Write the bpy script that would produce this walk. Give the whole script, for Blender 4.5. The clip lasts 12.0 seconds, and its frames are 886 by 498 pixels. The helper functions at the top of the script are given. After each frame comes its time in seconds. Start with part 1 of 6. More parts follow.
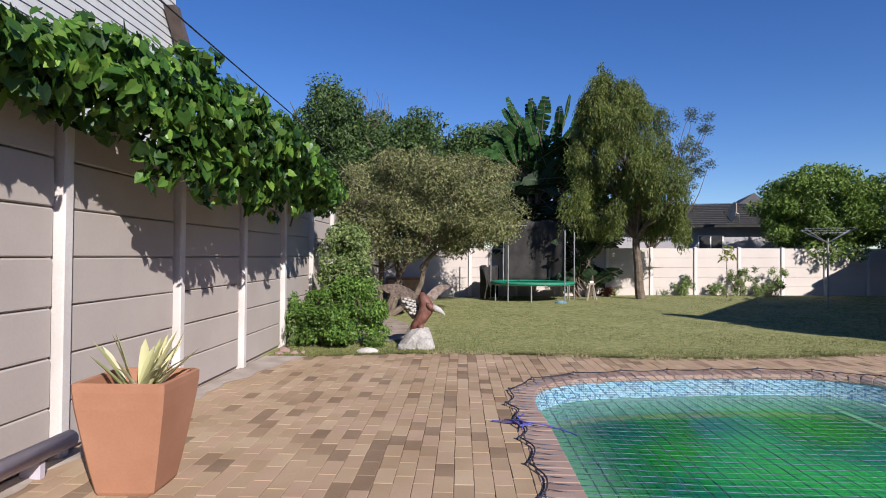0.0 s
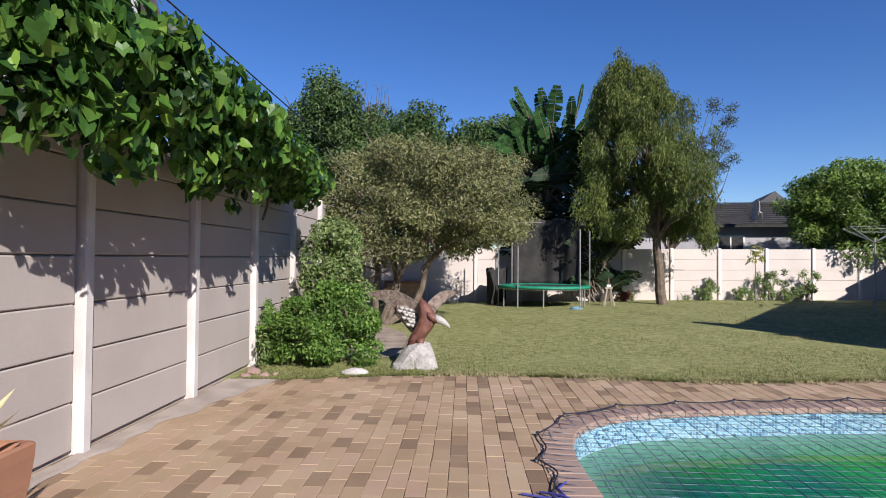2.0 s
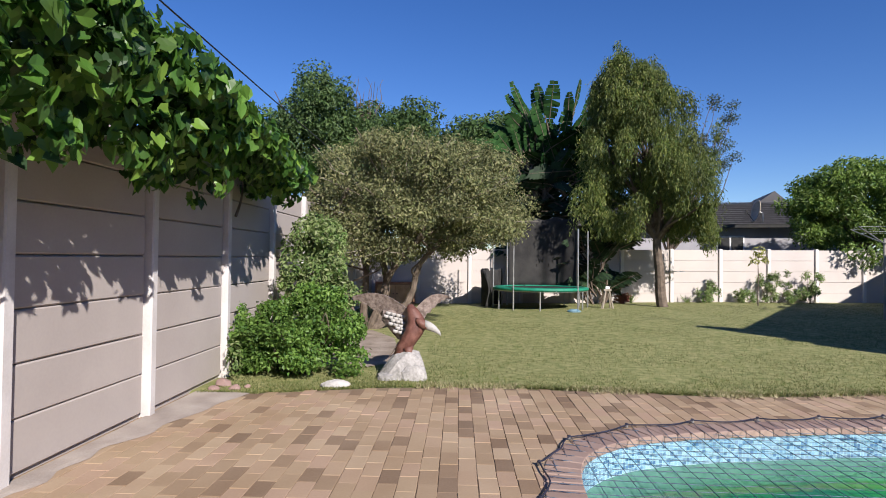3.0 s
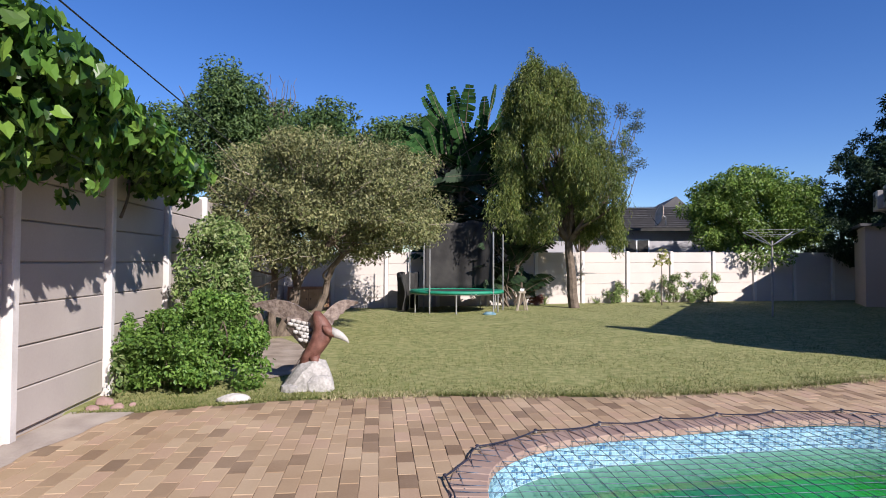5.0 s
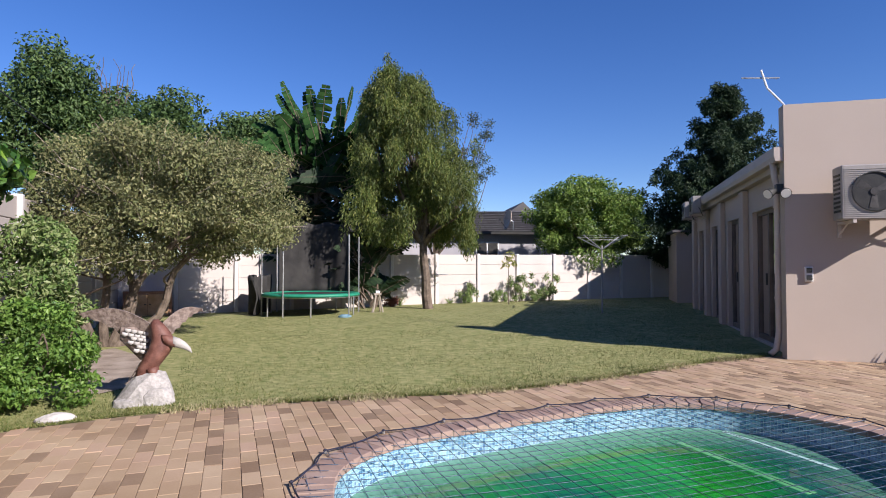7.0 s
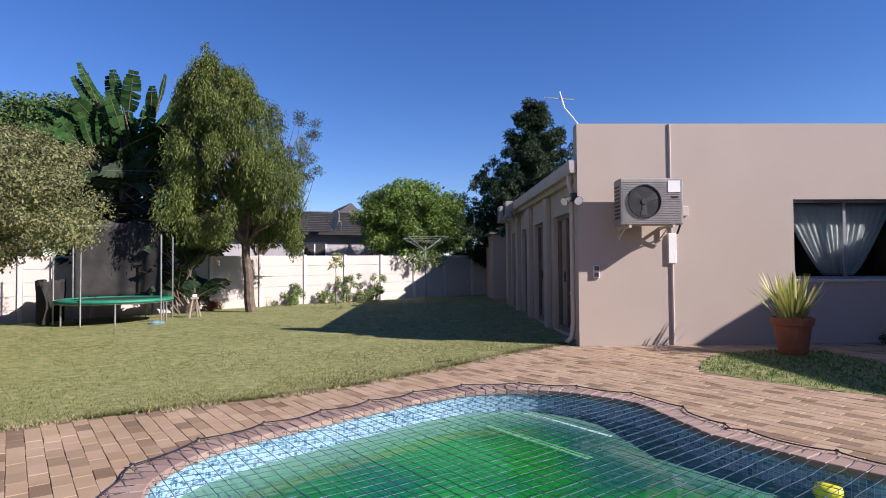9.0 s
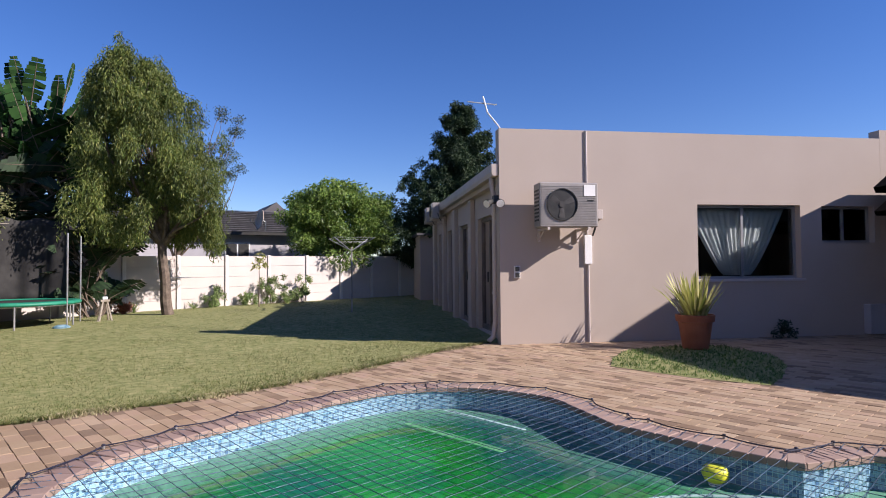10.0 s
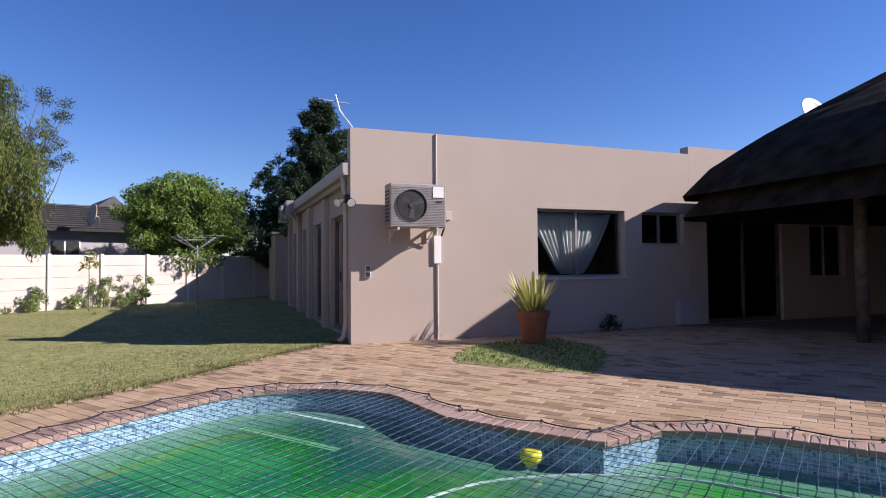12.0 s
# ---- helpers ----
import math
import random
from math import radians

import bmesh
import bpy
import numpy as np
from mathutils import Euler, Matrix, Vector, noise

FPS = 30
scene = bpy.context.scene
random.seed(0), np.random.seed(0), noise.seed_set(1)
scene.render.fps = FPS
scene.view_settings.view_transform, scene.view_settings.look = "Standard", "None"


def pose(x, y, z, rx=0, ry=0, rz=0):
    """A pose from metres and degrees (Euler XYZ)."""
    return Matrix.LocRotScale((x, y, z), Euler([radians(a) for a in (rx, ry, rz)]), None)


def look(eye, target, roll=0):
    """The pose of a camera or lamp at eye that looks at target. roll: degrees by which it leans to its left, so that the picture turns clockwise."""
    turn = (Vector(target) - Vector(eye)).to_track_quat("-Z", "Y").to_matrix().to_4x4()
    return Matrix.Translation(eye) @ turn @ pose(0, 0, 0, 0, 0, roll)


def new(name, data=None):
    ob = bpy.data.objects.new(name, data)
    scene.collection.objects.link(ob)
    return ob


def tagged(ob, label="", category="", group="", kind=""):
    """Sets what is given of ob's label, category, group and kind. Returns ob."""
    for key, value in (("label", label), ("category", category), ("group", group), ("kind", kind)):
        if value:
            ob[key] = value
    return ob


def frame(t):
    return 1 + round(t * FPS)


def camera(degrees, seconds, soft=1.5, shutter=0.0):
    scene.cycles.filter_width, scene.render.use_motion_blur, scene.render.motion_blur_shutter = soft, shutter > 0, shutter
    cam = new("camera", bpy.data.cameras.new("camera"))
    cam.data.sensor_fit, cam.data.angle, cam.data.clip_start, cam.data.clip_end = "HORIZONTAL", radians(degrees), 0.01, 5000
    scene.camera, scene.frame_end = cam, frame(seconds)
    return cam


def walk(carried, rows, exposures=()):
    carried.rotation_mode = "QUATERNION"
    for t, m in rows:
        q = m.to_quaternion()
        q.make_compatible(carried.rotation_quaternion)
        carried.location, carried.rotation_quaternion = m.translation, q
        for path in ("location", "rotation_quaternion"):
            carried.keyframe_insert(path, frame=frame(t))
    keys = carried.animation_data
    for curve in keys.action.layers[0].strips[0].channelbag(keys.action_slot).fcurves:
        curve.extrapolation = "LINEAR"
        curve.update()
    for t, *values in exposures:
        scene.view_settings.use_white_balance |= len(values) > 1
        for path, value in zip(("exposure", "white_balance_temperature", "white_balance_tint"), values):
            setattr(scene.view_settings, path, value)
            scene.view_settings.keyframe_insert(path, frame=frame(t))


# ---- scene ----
from mathutils import geometry

cam = camera(73.7, 12.0, 1.0)
PATH = [
    (0, (0.056, 1.462, 1.259), (-0.0076, 3.4606, 1.2944), 0.51),
    (0.5, (-0.023, 1.852, 1.275), (-0.0851, 3.8506, 1.3087), 0.62),
    (1, (-0.043, 2.218, 1.244), (-0.1062, 4.2166, 1.2842), 0.55),
    (1.5, (-0.029, 2.565, 1.229), (-0.0967, 4.5638, 1.2727), 0.49),
    (2, (-0.011, 2.909, 1.236), (-0.0833, 4.9068, 1.2801), 0.51),
    (2.5, (-0.002, 3.250, 1.242), (-0.0739, 5.2479, 1.2860), 0.59),
    (4.5, (0.099, 3.718, 1.246), (0.2232, 5.7136, 1.3016), 0.30),
    (5, (0.127, 3.690, 1.252), (0.3418, 5.6778, 1.3101), 0.23),
    (5.5, (0.144, 3.668, 1.254), (0.4607, 5.6421, 1.3151), 0.12),
    (6, (0.158, 3.650, 1.257), (0.5858, 5.6022, 1.3202), 0.02),
    (6.5, (0.163, 3.609, 1.276), (0.7119, 5.5310, 1.3382), 0.05),
    (7, (0.166, 3.544, 1.297), (0.8436, 5.4245, 1.3583), 0.07),
    (7.5, (0.183, 3.481, 1.303), (0.9923, 5.3086, 1.3653), -0.08),
    (9.5, (0.139, 3.289, 1.302), (1.4189, 4.8249, 1.3631), -0.50),
    (10, (0.164, 3.222, 1.292), (1.5275, 4.6844, 1.3547), -0.47),
    (10.5, (0.199, 3.173, 1.283), (1.6428, 4.5558, 1.3462), -0.44),
    (11, (0.231, 3.122, 1.277), (1.7513, 4.4200, 1.3400), -0.47),
    (11.5, (0.260, 3.069, 1.273), (1.8532, 4.2763, 1.3348), -0.50),
    (12, (0.291, 3.012, 1.277), (1.9484, 4.1301, 1.3366), -0.50),
]
walk(cam, [(t, look(eye, target, roll)) for t, eye, target, roll in PATH], exposures=[(0, 0.54, 6050, 14), (2.5, 0.61, 6050, 14), (5.5, 0.76, 6060, 16.5), (9.5, 0.78, 6120, 20.5), (12, 0.79, 6230, 22.5)])

# ---- sky and sun ----
SUN_EL, SUN_X, SUN_Y = radians(30.6), 0.508, -0.861
world = bpy.data.worlds.new("sky")
scene.world = world
world.use_nodes = True
wn = world.node_tree
sky = wn.nodes.new("ShaderNodeTexSky")
sky.sky_type, sky.sun_disc = "NISHITA", False
sky.sun_elevation, sky.sun_rotation = SUN_EL, math.atan2(SUN_X, SUN_Y)
sky.air_density, sky.dust_density, sky.ozone_density = 0.9, 0.0, 3.2
vivid = wn.nodes.new("ShaderNodeHueSaturation")
vivid.inputs["Saturation"].default_value = 1.24
vivid.inputs["Hue"].default_value = 0.513
wn.links.new(sky.outputs[0], vivid.inputs["Color"])
wn.links.new(vivid.outputs[0], wn.nodes["Background"].inputs[0])
wn.nodes["Background"].inputs[1].default_value = 0.078
sun = new("sun", bpy.data.lights.new("sun", "SUN"))
sun.data.energy, sun.data.angle, sun.data.color = 5.0, radians(0.5), (1.0, 0.92, 0.80)
sun.matrix_basis = look((SUN_X * 40 * math.cos(SUN_EL), SUN_Y * 40 * math.cos(SUN_EL), 40 * math.sin(SUN_EL)), (0, 0, 0))

# ---- geometry helpers ----


class Geo:
    """Collects vertices and faces of one mesh."""

    def __init__(self, m=None):
        self.v, self.f, self.k, self.m = [], [], [], m or Matrix()

    def add(self, verts, faces, k=0):
        n = len(self.v)
        self.v += [tuple(self.m @ Vector(p)) for p in verts]
        self.f += [tuple(i + n for i in f) for f in faces]
        self.k += [k] * len(faces)
        return self

    def box(self, x0, x1, y0, y1, z0, z1, k=0, c=0.0):
        """A box; c is the chamfer of its upright and level edges."""
        if c <= 0:
            p = [(x, y, z) for z in (z0, z1) for y in (y0, y1) for x in (x0, x1)]
            return self.add(p, [(0, 2, 3, 1), (4, 5, 7, 6), (0, 1, 5, 4), (2, 6, 7, 3), (0, 4, 6, 2), (1, 3, 7, 5)], k)
        rings = []
        for z, i in ((z0, c), (z0 + c, 0), (z1 - c, 0), (z1, c)):
            a, b, d, e = x0 + i, x1 - i, y0 + i, y1 - i
            g = c * 0.8
            rings.append([(a + g, d, z), (b - g, d, z), (b, d + g, z), (b, e - g, z), (b - g, e, z), (a + g, e, z), (a, e - g, z), (a, d + g, z)])
        return self.loft(rings, k)

    def loft(self, rings, k=0, caps=True):
        n, m = len(rings[0]), len(rings)
        faces = [(i * n + j, i * n + (j + 1) % n, (i + 1) * n + (j + 1) % n, (i + 1) * n + j) for i in range(m - 1) for j in range(n)]
        if caps:
            faces += [tuple(range(n - 1, -1, -1)), tuple(range((m - 1) * n, m * n))]
        return self.add([p for r in rings for p in r], faces, k)

    def tube(self, path, radii, n=8, k=0):
        """A round tube along a path; one radius or one for each point."""
        path = [Vector(p) for p in path]
        if not isinstance(radii, (list, tuple)):
            radii = [radii] * len(path)
        rings, side = [], None
        for i, p in enumerate(path):
            d = (path[min(i + 1, len(path) - 1)] - path[max(i - 1, 0)]).normalized()
            if side is None or abs(side.dot(d)) > 0.95:
                side = d.orthogonal().normalized()
            side = (side - d * side.dot(d)).normalized()
            up = d.cross(side)
            rings.append([p + (side * math.cos(6.28319 * j / n) + up * math.sin(6.28319 * j / n)) * radii[i] for j in range(n)])
        return self.loft(rings, k)

    def ball(self, c, rx, ry, rz, n=12, m=8, k=0):
        rings = [[(c[0] + rx * math.sin(3.14159 * i / m) * math.cos(6.28319 * j / n), c[1] + ry * math.sin(3.14159 * i / m) * math.sin(6.28319 * j / n), c[2] - rz * math.cos(3.14159 * i / m)) for j in range(n)] for i in [0.02 + x for x in range(m)] + [m - 0.02]]
        return self.loft(rings, k)

    def disc(self, c, r, axis, depth, n=24, k=0):
        a = Vector(axis).normalized()
        return self.tube([Vector(c) - a * depth / 2, Vector(c) + a * depth / 2], r, n, k)

    def ob(self, name, mats, parent=None, label="", smooth=False):
        me = bpy.data.meshes.new(name)
        me.from_pydata(self.v, [], self.f)
        for m in mats if isinstance(mats, (list, tuple)) else [mats]:
            me.materials.append(m)
        if any(self.k):
            me.polygons.foreach_set("material_index", self.k)
        me.polygons.foreach_set("use_smooth", [smooth] * len(self.f))
        me.validate()
        me.update()
        o = new(name, me)
        o.parent = parent
        return tagged(o, label)


def thing(name, label, category, group="", kind="", at=(0, 0, 0)):
    e = new(name)
    e.location = at
    e.empty_display_size = 0.1
    return tagged(e, label, category, group, kind)


def place(ob):
    """Parent inverse so that world coordinates hold under a moved thing."""
    for c in ob.children_recursive:
        if c.parent == ob:
            c.matrix_parent_inverse = Matrix.Translation(ob.location).inverted()
    return ob


def hills(x, y):
    """Height of the lawn, which rises gently to the far wall."""
    s = min(1, max(0, (y - 10.5) / 8.5))
    return s * s * (3 - 2 * s) * (0.05 + 0.012 * min(8, max(0, x)))


def inside(x, y, poly):
    hit, n = False, len(poly)
    for i in range(n):
        (ax, ay), (bx, by) = poly[i], poly[i - 1]
        if (ay > y) != (by > y) and x < (bx - ax) * (y - ay) / (by - ay) + ax:
            hit = not hit
    return hit


def leaf_mesh(name, pts, out, size, mat, parent=None, aspect=2.2, droop=0.3, spread=0.9, seed=1, label="", heart=False):
    """Many folded leaves as one mesh: one leaf at each point, facing roughly outwards."""
    rng = np.random.default_rng(seed)
    n = len(pts)
    nor = out + rng.normal(0, spread, (n, 3))
    nor[:, 2] += 0.35
    nor /= np.linalg.norm(nor, axis=1)[:, None] + 1e-9
    run = rng.normal(0, 1, (n, 3))
    run[:, 2] -= droop * 2
    run -= nor * (run * nor).sum(1)[:, None]
    run /= np.linalg.norm(run, axis=1)[:, None] + 1e-9
    side = np.cross(nor, run)
    L = (size * rng.uniform(0.6, 1.3, n))[:, None]
    W = L / aspect
    if heart:
        prof = [(0, 0, 0), (-0.22, 0.5, 0.06), (0.12, 0.92, 0.04), (0.5, 0.72, 0.0), (1.0, 0, -0.14), (0.5, -0.72, 0.0), (0.12, -0.92, 0.04), (-0.22, -0.5, 0.06), (0.45, 0, -0.09)]
        fs = [(0, 1, 2, 8), (8, 2, 3), (8, 3, 4), (8, 4, 5), (8, 5, 6), (0, 8, 6, 7)]
    else:
        prof = [(0, 0, 0), (0.45, 0.5, 0.1), (1, 0, -0.05), (0.45, -0.5, 0.1)]
        fs = [(0, 1, 2), (0, 2, 3)]
    v = np.stack([pts + run * L * a + side * W * b + nor * L * c for a, b, c in prof], 1).reshape(-1, 3)
    m = len(prof)
    me = bpy.data.meshes.new(name)
    faces = [tuple(i * m + j for j in f) for i in range(n) for f in fs]
    me.from_pydata(v.tolist(), [], faces)
    me.materials.append(mat)
    me.update()
    o = new(name, me)
    o.parent = parent
    return tagged(o, label)


def clumps(balls, per, seed=1, hollow=0.45):
    """Points near the surface of ellipsoids (cx, cy, cz, rx, ry, rz), and the outward way there."""
    rng = np.random.default_rng(seed)
    P, O = [], []
    for c in balls:
        n = int(per * (c[3] * c[4] + c[3] * c[5] + c[4] * c[5]) / 3)
        d = rng.normal(0, 1, (n, 3))
        d /= np.linalg.norm(d, axis=1)[:, None]
        r = rng.uniform(hollow, 1.0, n) ** 0.5 * rng.uniform(0.82, 1.12, n)
        P.append(np.array(c[:3]) + d * r[:, None] * np.array(c[3:]))
        O.append(d / np.array(c[3:]) * min(c[3:]))
    return np.concatenate(P), np.concatenate(O)


def crown(cx, cy, cz, rx, ry, rz, n, lo, hi, seed, low=-0.7):
    """Clump ellipsoids that make up an uneven crown."""
    rng = random.Random(seed)
    balls = []
    while len(balls) < n:
        a, b, c = rng.uniform(-1, 1), rng.uniform(-1, 1), rng.uniform(low, 1)
        q = a * a + b * b + c * c
        if 0.15 < q < 1:
            r = rng.uniform(lo, hi)
            balls.append((cx + a * rx, cy + b * ry, cz + c * rz, r * rng.uniform(0.85, 1.25), r * rng.uniform(0.85, 1.25), r * rng.uniform(0.65, 1.0)))
    return balls


def limb(g, p0, p1, r0, r1, bend=0.1, n=6, seed=0, sides=8):
    rng = random.Random(seed)
    p0, p1 = Vector(p0), Vector(p1)
    L = (p1 - p0).length
    n = max(n, 9)
    a = [Vector((rng.uniform(-1, 1), rng.uniform(-1, 1), rng.uniform(-0.4, 0.4))) for _ in range(3)]
    pts = [p0.lerp(p1, i / n) + (a[0] * math.sin(3.14159 * i / n) + 0.5 * a[1] * math.sin(6.28319 * i / n) + 0.25 * a[2] * math.sin(9.42478 * i / n)) * bend * L for i in range(n + 1)]
    g.tube(pts, [r0 + (r1 - r0) * i / n for i in range(n + 1)], sides)
    return pts


# ---- materials ----


def surf(name, c1, c2, scale=6.0, fine=60.0, rough=0.7, bump=0.15, metal=0.0, rand="", c3=None, stain=0.35, dist=0.01, spec=0.4):
    """Two colours mixed by large stains and fine grain; rand: vary by island or object."""
    m = bpy.data.materials.new(name)
    m.use_nodes = True
    nt = m.node_tree
    N, L = nt.nodes, nt.links
    b = N["Principled BSDF"]
    geo = N.new("ShaderNodeNewGeometry")
    big, small = N.new("ShaderNodeTexNoise"), N.new("ShaderNodeTexNoise")
    big.inputs["Scale"].default_value, small.inputs["Scale"].default_value = scale, fine
    big.inputs["Detail"].default_value, small.inputs["Detail"].default_value = 5, 3
    for t in (big, small):
        L.new(geo.outputs["Position"], t.inputs["Vector"])
    mix = N.new("ShaderNodeMix")
    mix.data_type = "RGBA"
    mix.inputs["A"].default_value, mix.inputs["B"].default_value = (*c1, 1), (*c2, 1)
    ramp = N.new("ShaderNodeMapRange")
    ramp.inputs["From Min"].default_value, ramp.inputs["From Max"].default_value = 0.5 - stain / 2, 0.5 + stain / 2
    add = N.new("ShaderNodeMath")
    add.operation = "ADD"
    sc = N.new("ShaderNodeMath")
    sc.operation = "MULTIPLY_ADD"
    sc.inputs[1].default_value, sc.inputs[2].default_value = 0.35, -0.175
    L.new(small.outputs["Fac"], sc.inputs[0])
    L.new(big.outputs["Fac"], add.inputs[0])
    L.new(sc.outputs[0], add.inputs[1])
    L.new(add.outputs[0], ramp.inputs["Value"])
    L.new(ramp.outputs[0], mix.inputs["Factor"])
    col = mix.outputs["Result"]
    if rand:
        src = geo.outputs["Random Per Island"] if rand == "island" else N.new("ShaderNodeObjectInfo").outputs["Random"]
        if c3:
            cr = N.new("ShaderNodeValToRGB")
            cr.color_ramp.interpolation = "LINEAR"
            e = cr.color_ramp.elements
            e[0].position, e[0].color = 0.0, (*c3[0], 1)
            e[1].position, e[1].color = 1.0, (*c3[-1], 1)
            for i, c in enumerate(c3[1:-1]):
                q = e.new((i + 1) / (len(c3) - 1))
                q.color = (*c, 1)
            L.new(src, cr.inputs[0])
            m2 = N.new("ShaderNodeMix")
            m2.data_type, m2.blend_type = "RGBA", "MIX"
            m2.inputs["Factor"].default_value = 0.65
            L.new(col, m2.inputs["A"])
            L.new(cr.outputs[0], m2.inputs["B"])
            col = m2.outputs["Result"]
    L.new(col, b.inputs["Base Color"])
    b.inputs["Roughness"].default_value, b.inputs["Metallic"].default_value = rough, metal
    b.inputs["Specular IOR Level"].default_value = spec
    if bump > 0:
        bp = N.new("ShaderNodeBump")
        bp.inputs["Strength"].default_value, bp.inputs["Distance"].default_value = bump, dist
        L.new(add.outputs[0], bp.inputs["Height"])
        L.new(bp.outputs[0], b.inputs["Normal"])
    return m


def leafy(name, cols, rough=0.45, trans=0.35, spec=0.4):
    """Leaves: colour varied leaf by leaf, part of the light passing through."""
    m = bpy.data.materials.new(name)
    m.use_nodes = True
    nt = m.node_tree
    N, L = nt.nodes, nt.links
    b = N["Principled BSDF"]
    geo = N.new("ShaderNodeNewGeometry")
    cr = N.new("ShaderNodeValToRGB")
    e = cr.color_ramp.elements
    e[0].color, e[1].color = (*cols[0], 1), (*cols[-1], 1)
    for i, c in enumerate(cols[1:-1]):
        e.new((i + 1) / (len(cols) - 1)).color = (*c, 1)
    L.new(geo.outputs["Random Per Island"], cr.inputs[0])
    big = N.new("ShaderNodeTexNoise")
    big.inputs["Scale"].default_value = 1.7
    L.new(geo.outputs["Position"], big.inputs["Vector"])
    hsv = N.new("ShaderNodeHueSaturation")
    mr = N.new("ShaderNodeMapRange")
    mr.inputs["From Min"].default_value, mr.inputs["From Max"].default_value = 0.3, 0.7
    mr.inputs["To Min"].default_value, mr.inputs["To Max"].default_value = 0.7, 1.3
    L.new(big.outputs["Fac"], mr.inputs["Value"])
    L.new(mr.outputs[0], hsv.inputs["Value"])
    L.new(cr.outputs[0], hsv.inputs["Color"])
    L.new(hsv.outputs[0], b.inputs["Base Color"])
    b.inputs["Roughness"].default_value, b.inputs["Specular IOR Level"].default_value = rough, spec
    tr = N.new("ShaderNodeBsdfTranslucent")
    L.new(hsv.outputs[0], tr.inputs["Color"])
    mx = N.new("ShaderNodeMixShader")
    mx.inputs[0].default_value = trans
    L.new(b.outputs[0], mx.inputs[1])
    L.new(tr.outputs[0], mx.inputs[2])
    L.new(mx.outputs[0], N["Material Output"].inputs["Surface"])
    return m


def glass(name, tint=(0.8, 0.85, 0.85)):
    """A window pane: mostly clear, with a mirror coat by Fresnel."""
    m = bpy.data.materials.new(name)
    m.use_nodes = True
    N, L = m.node_tree.nodes, m.node_tree.links
    tr, gl, mx, fr = N.new("ShaderNodeBsdfTransparent"), N.new("ShaderNodeBsdfGlossy"), N.new("ShaderNodeMixShader"), N.new("ShaderNodeFresnel")
    tr.inputs[0].default_value = (*tint, 1)
    gl.inputs["Roughness"].default_value = 0.02
    fr.inputs[0].default_value = 1.5
    L.new(fr.outputs[0], mx.inputs[0])
    L.new(tr.outputs[0], mx.inputs[1])
    L.new(gl.outputs[0], mx.inputs[2])
    L.new(mx.outputs[0], N["Material Output"].inputs["Surface"])
    return m


def water_mat():
    """Algae-green pool water: cloudy, depth tint painted paler towards the rim, slightly see-through, rippled mirror
    coat.
    """
    m = bpy.data.materials.new("green_water")
    m.use_nodes = True
    N, L = m.node_tree.nodes, m.node_tree.links
    geo = N.new("ShaderNodeNewGeometry")
    big = N.new("ShaderNodeTexNoise")
    big.inputs["Scale"].default_value, big.inputs["Detail"].default_value = 0.55, 2
    L.new(geo.outputs["Position"], big.inputs["Vector"])
    cr = N.new("ShaderNodeValToRGB")
    e = cr.color_ramp.elements
    e[0].position, e[0].color = 0.38, (0.006, 0.15, 0.115, 1)
    e.new(0.48).color = (0.008, 0.27, 0.045, 1)
    e[2].position, e[2].color = 0.64, (0.04, 0.50, 0.035, 1)
    L.new(big.outputs["Fac"], cr.inputs[0])
    deep, rim_tint = N.new("ShaderNodeAttribute"), N.new("ShaderNodeMix")
    deep.attribute_name, rim_tint.data_type = "depth", "RGBA"
    rim_tint.inputs["A"].default_value = (0.24, 0.52, 0.36, 1)
    L.new(deep.outputs["Fac"], rim_tint.inputs["Factor"])
    L.new(cr.outputs[0], rim_tint.inputs["B"])
    di = N.new("ShaderNodeBsdfDiffuse")
    L.new(rim_tint.outputs["Result"], di.inputs[0])
    tr = N.new("ShaderNodeBsdfTransparent")
    tr.inputs[0].default_value = (0.80, 0.96, 0.86, 1)
    m1, m2 = N.new("ShaderNodeMixShader"), N.new("ShaderNodeMixShader")
    m1.inputs[0].default_value = 0.36
    L.new(di.outputs[0], m1.inputs[1])
    L.new(tr.outputs[0], m1.inputs[2])
    rip = N.new("ShaderNodeTexNoise")
    rip.inputs["Scale"].default_value, rip.inputs["Detail"].default_value = 7.0, 3
    L.new(geo.outputs["Position"], rip.inputs["Vector"])
    bp = N.new("ShaderNodeBump")
    bp.inputs["Strength"].default_value, bp.inputs["Distance"].default_value = 0.06, 0.02
    L.new(rip.outputs["Fac"], bp.inputs["Height"])
    gl, fr = N.new("ShaderNodeBsdfGlossy"), N.new("ShaderNodeFresnel")
    gl.inputs["Roughness"].default_value = 0.05
    fr.inputs[0].default_value = 1.33
    L.new(bp.outputs[0], gl.inputs["Normal"])
    L.new(bp.outputs[0], fr.inputs["Normal"])
    L.new(fr.outputs[0], m2.inputs[0])
    L.new(m1.outputs[0], m2.inputs[1])
    L.new(gl.outputs[0], m2.inputs[2])
    L.new(m2.outputs[0], N["Material Output"].inputs["Surface"])
    return m


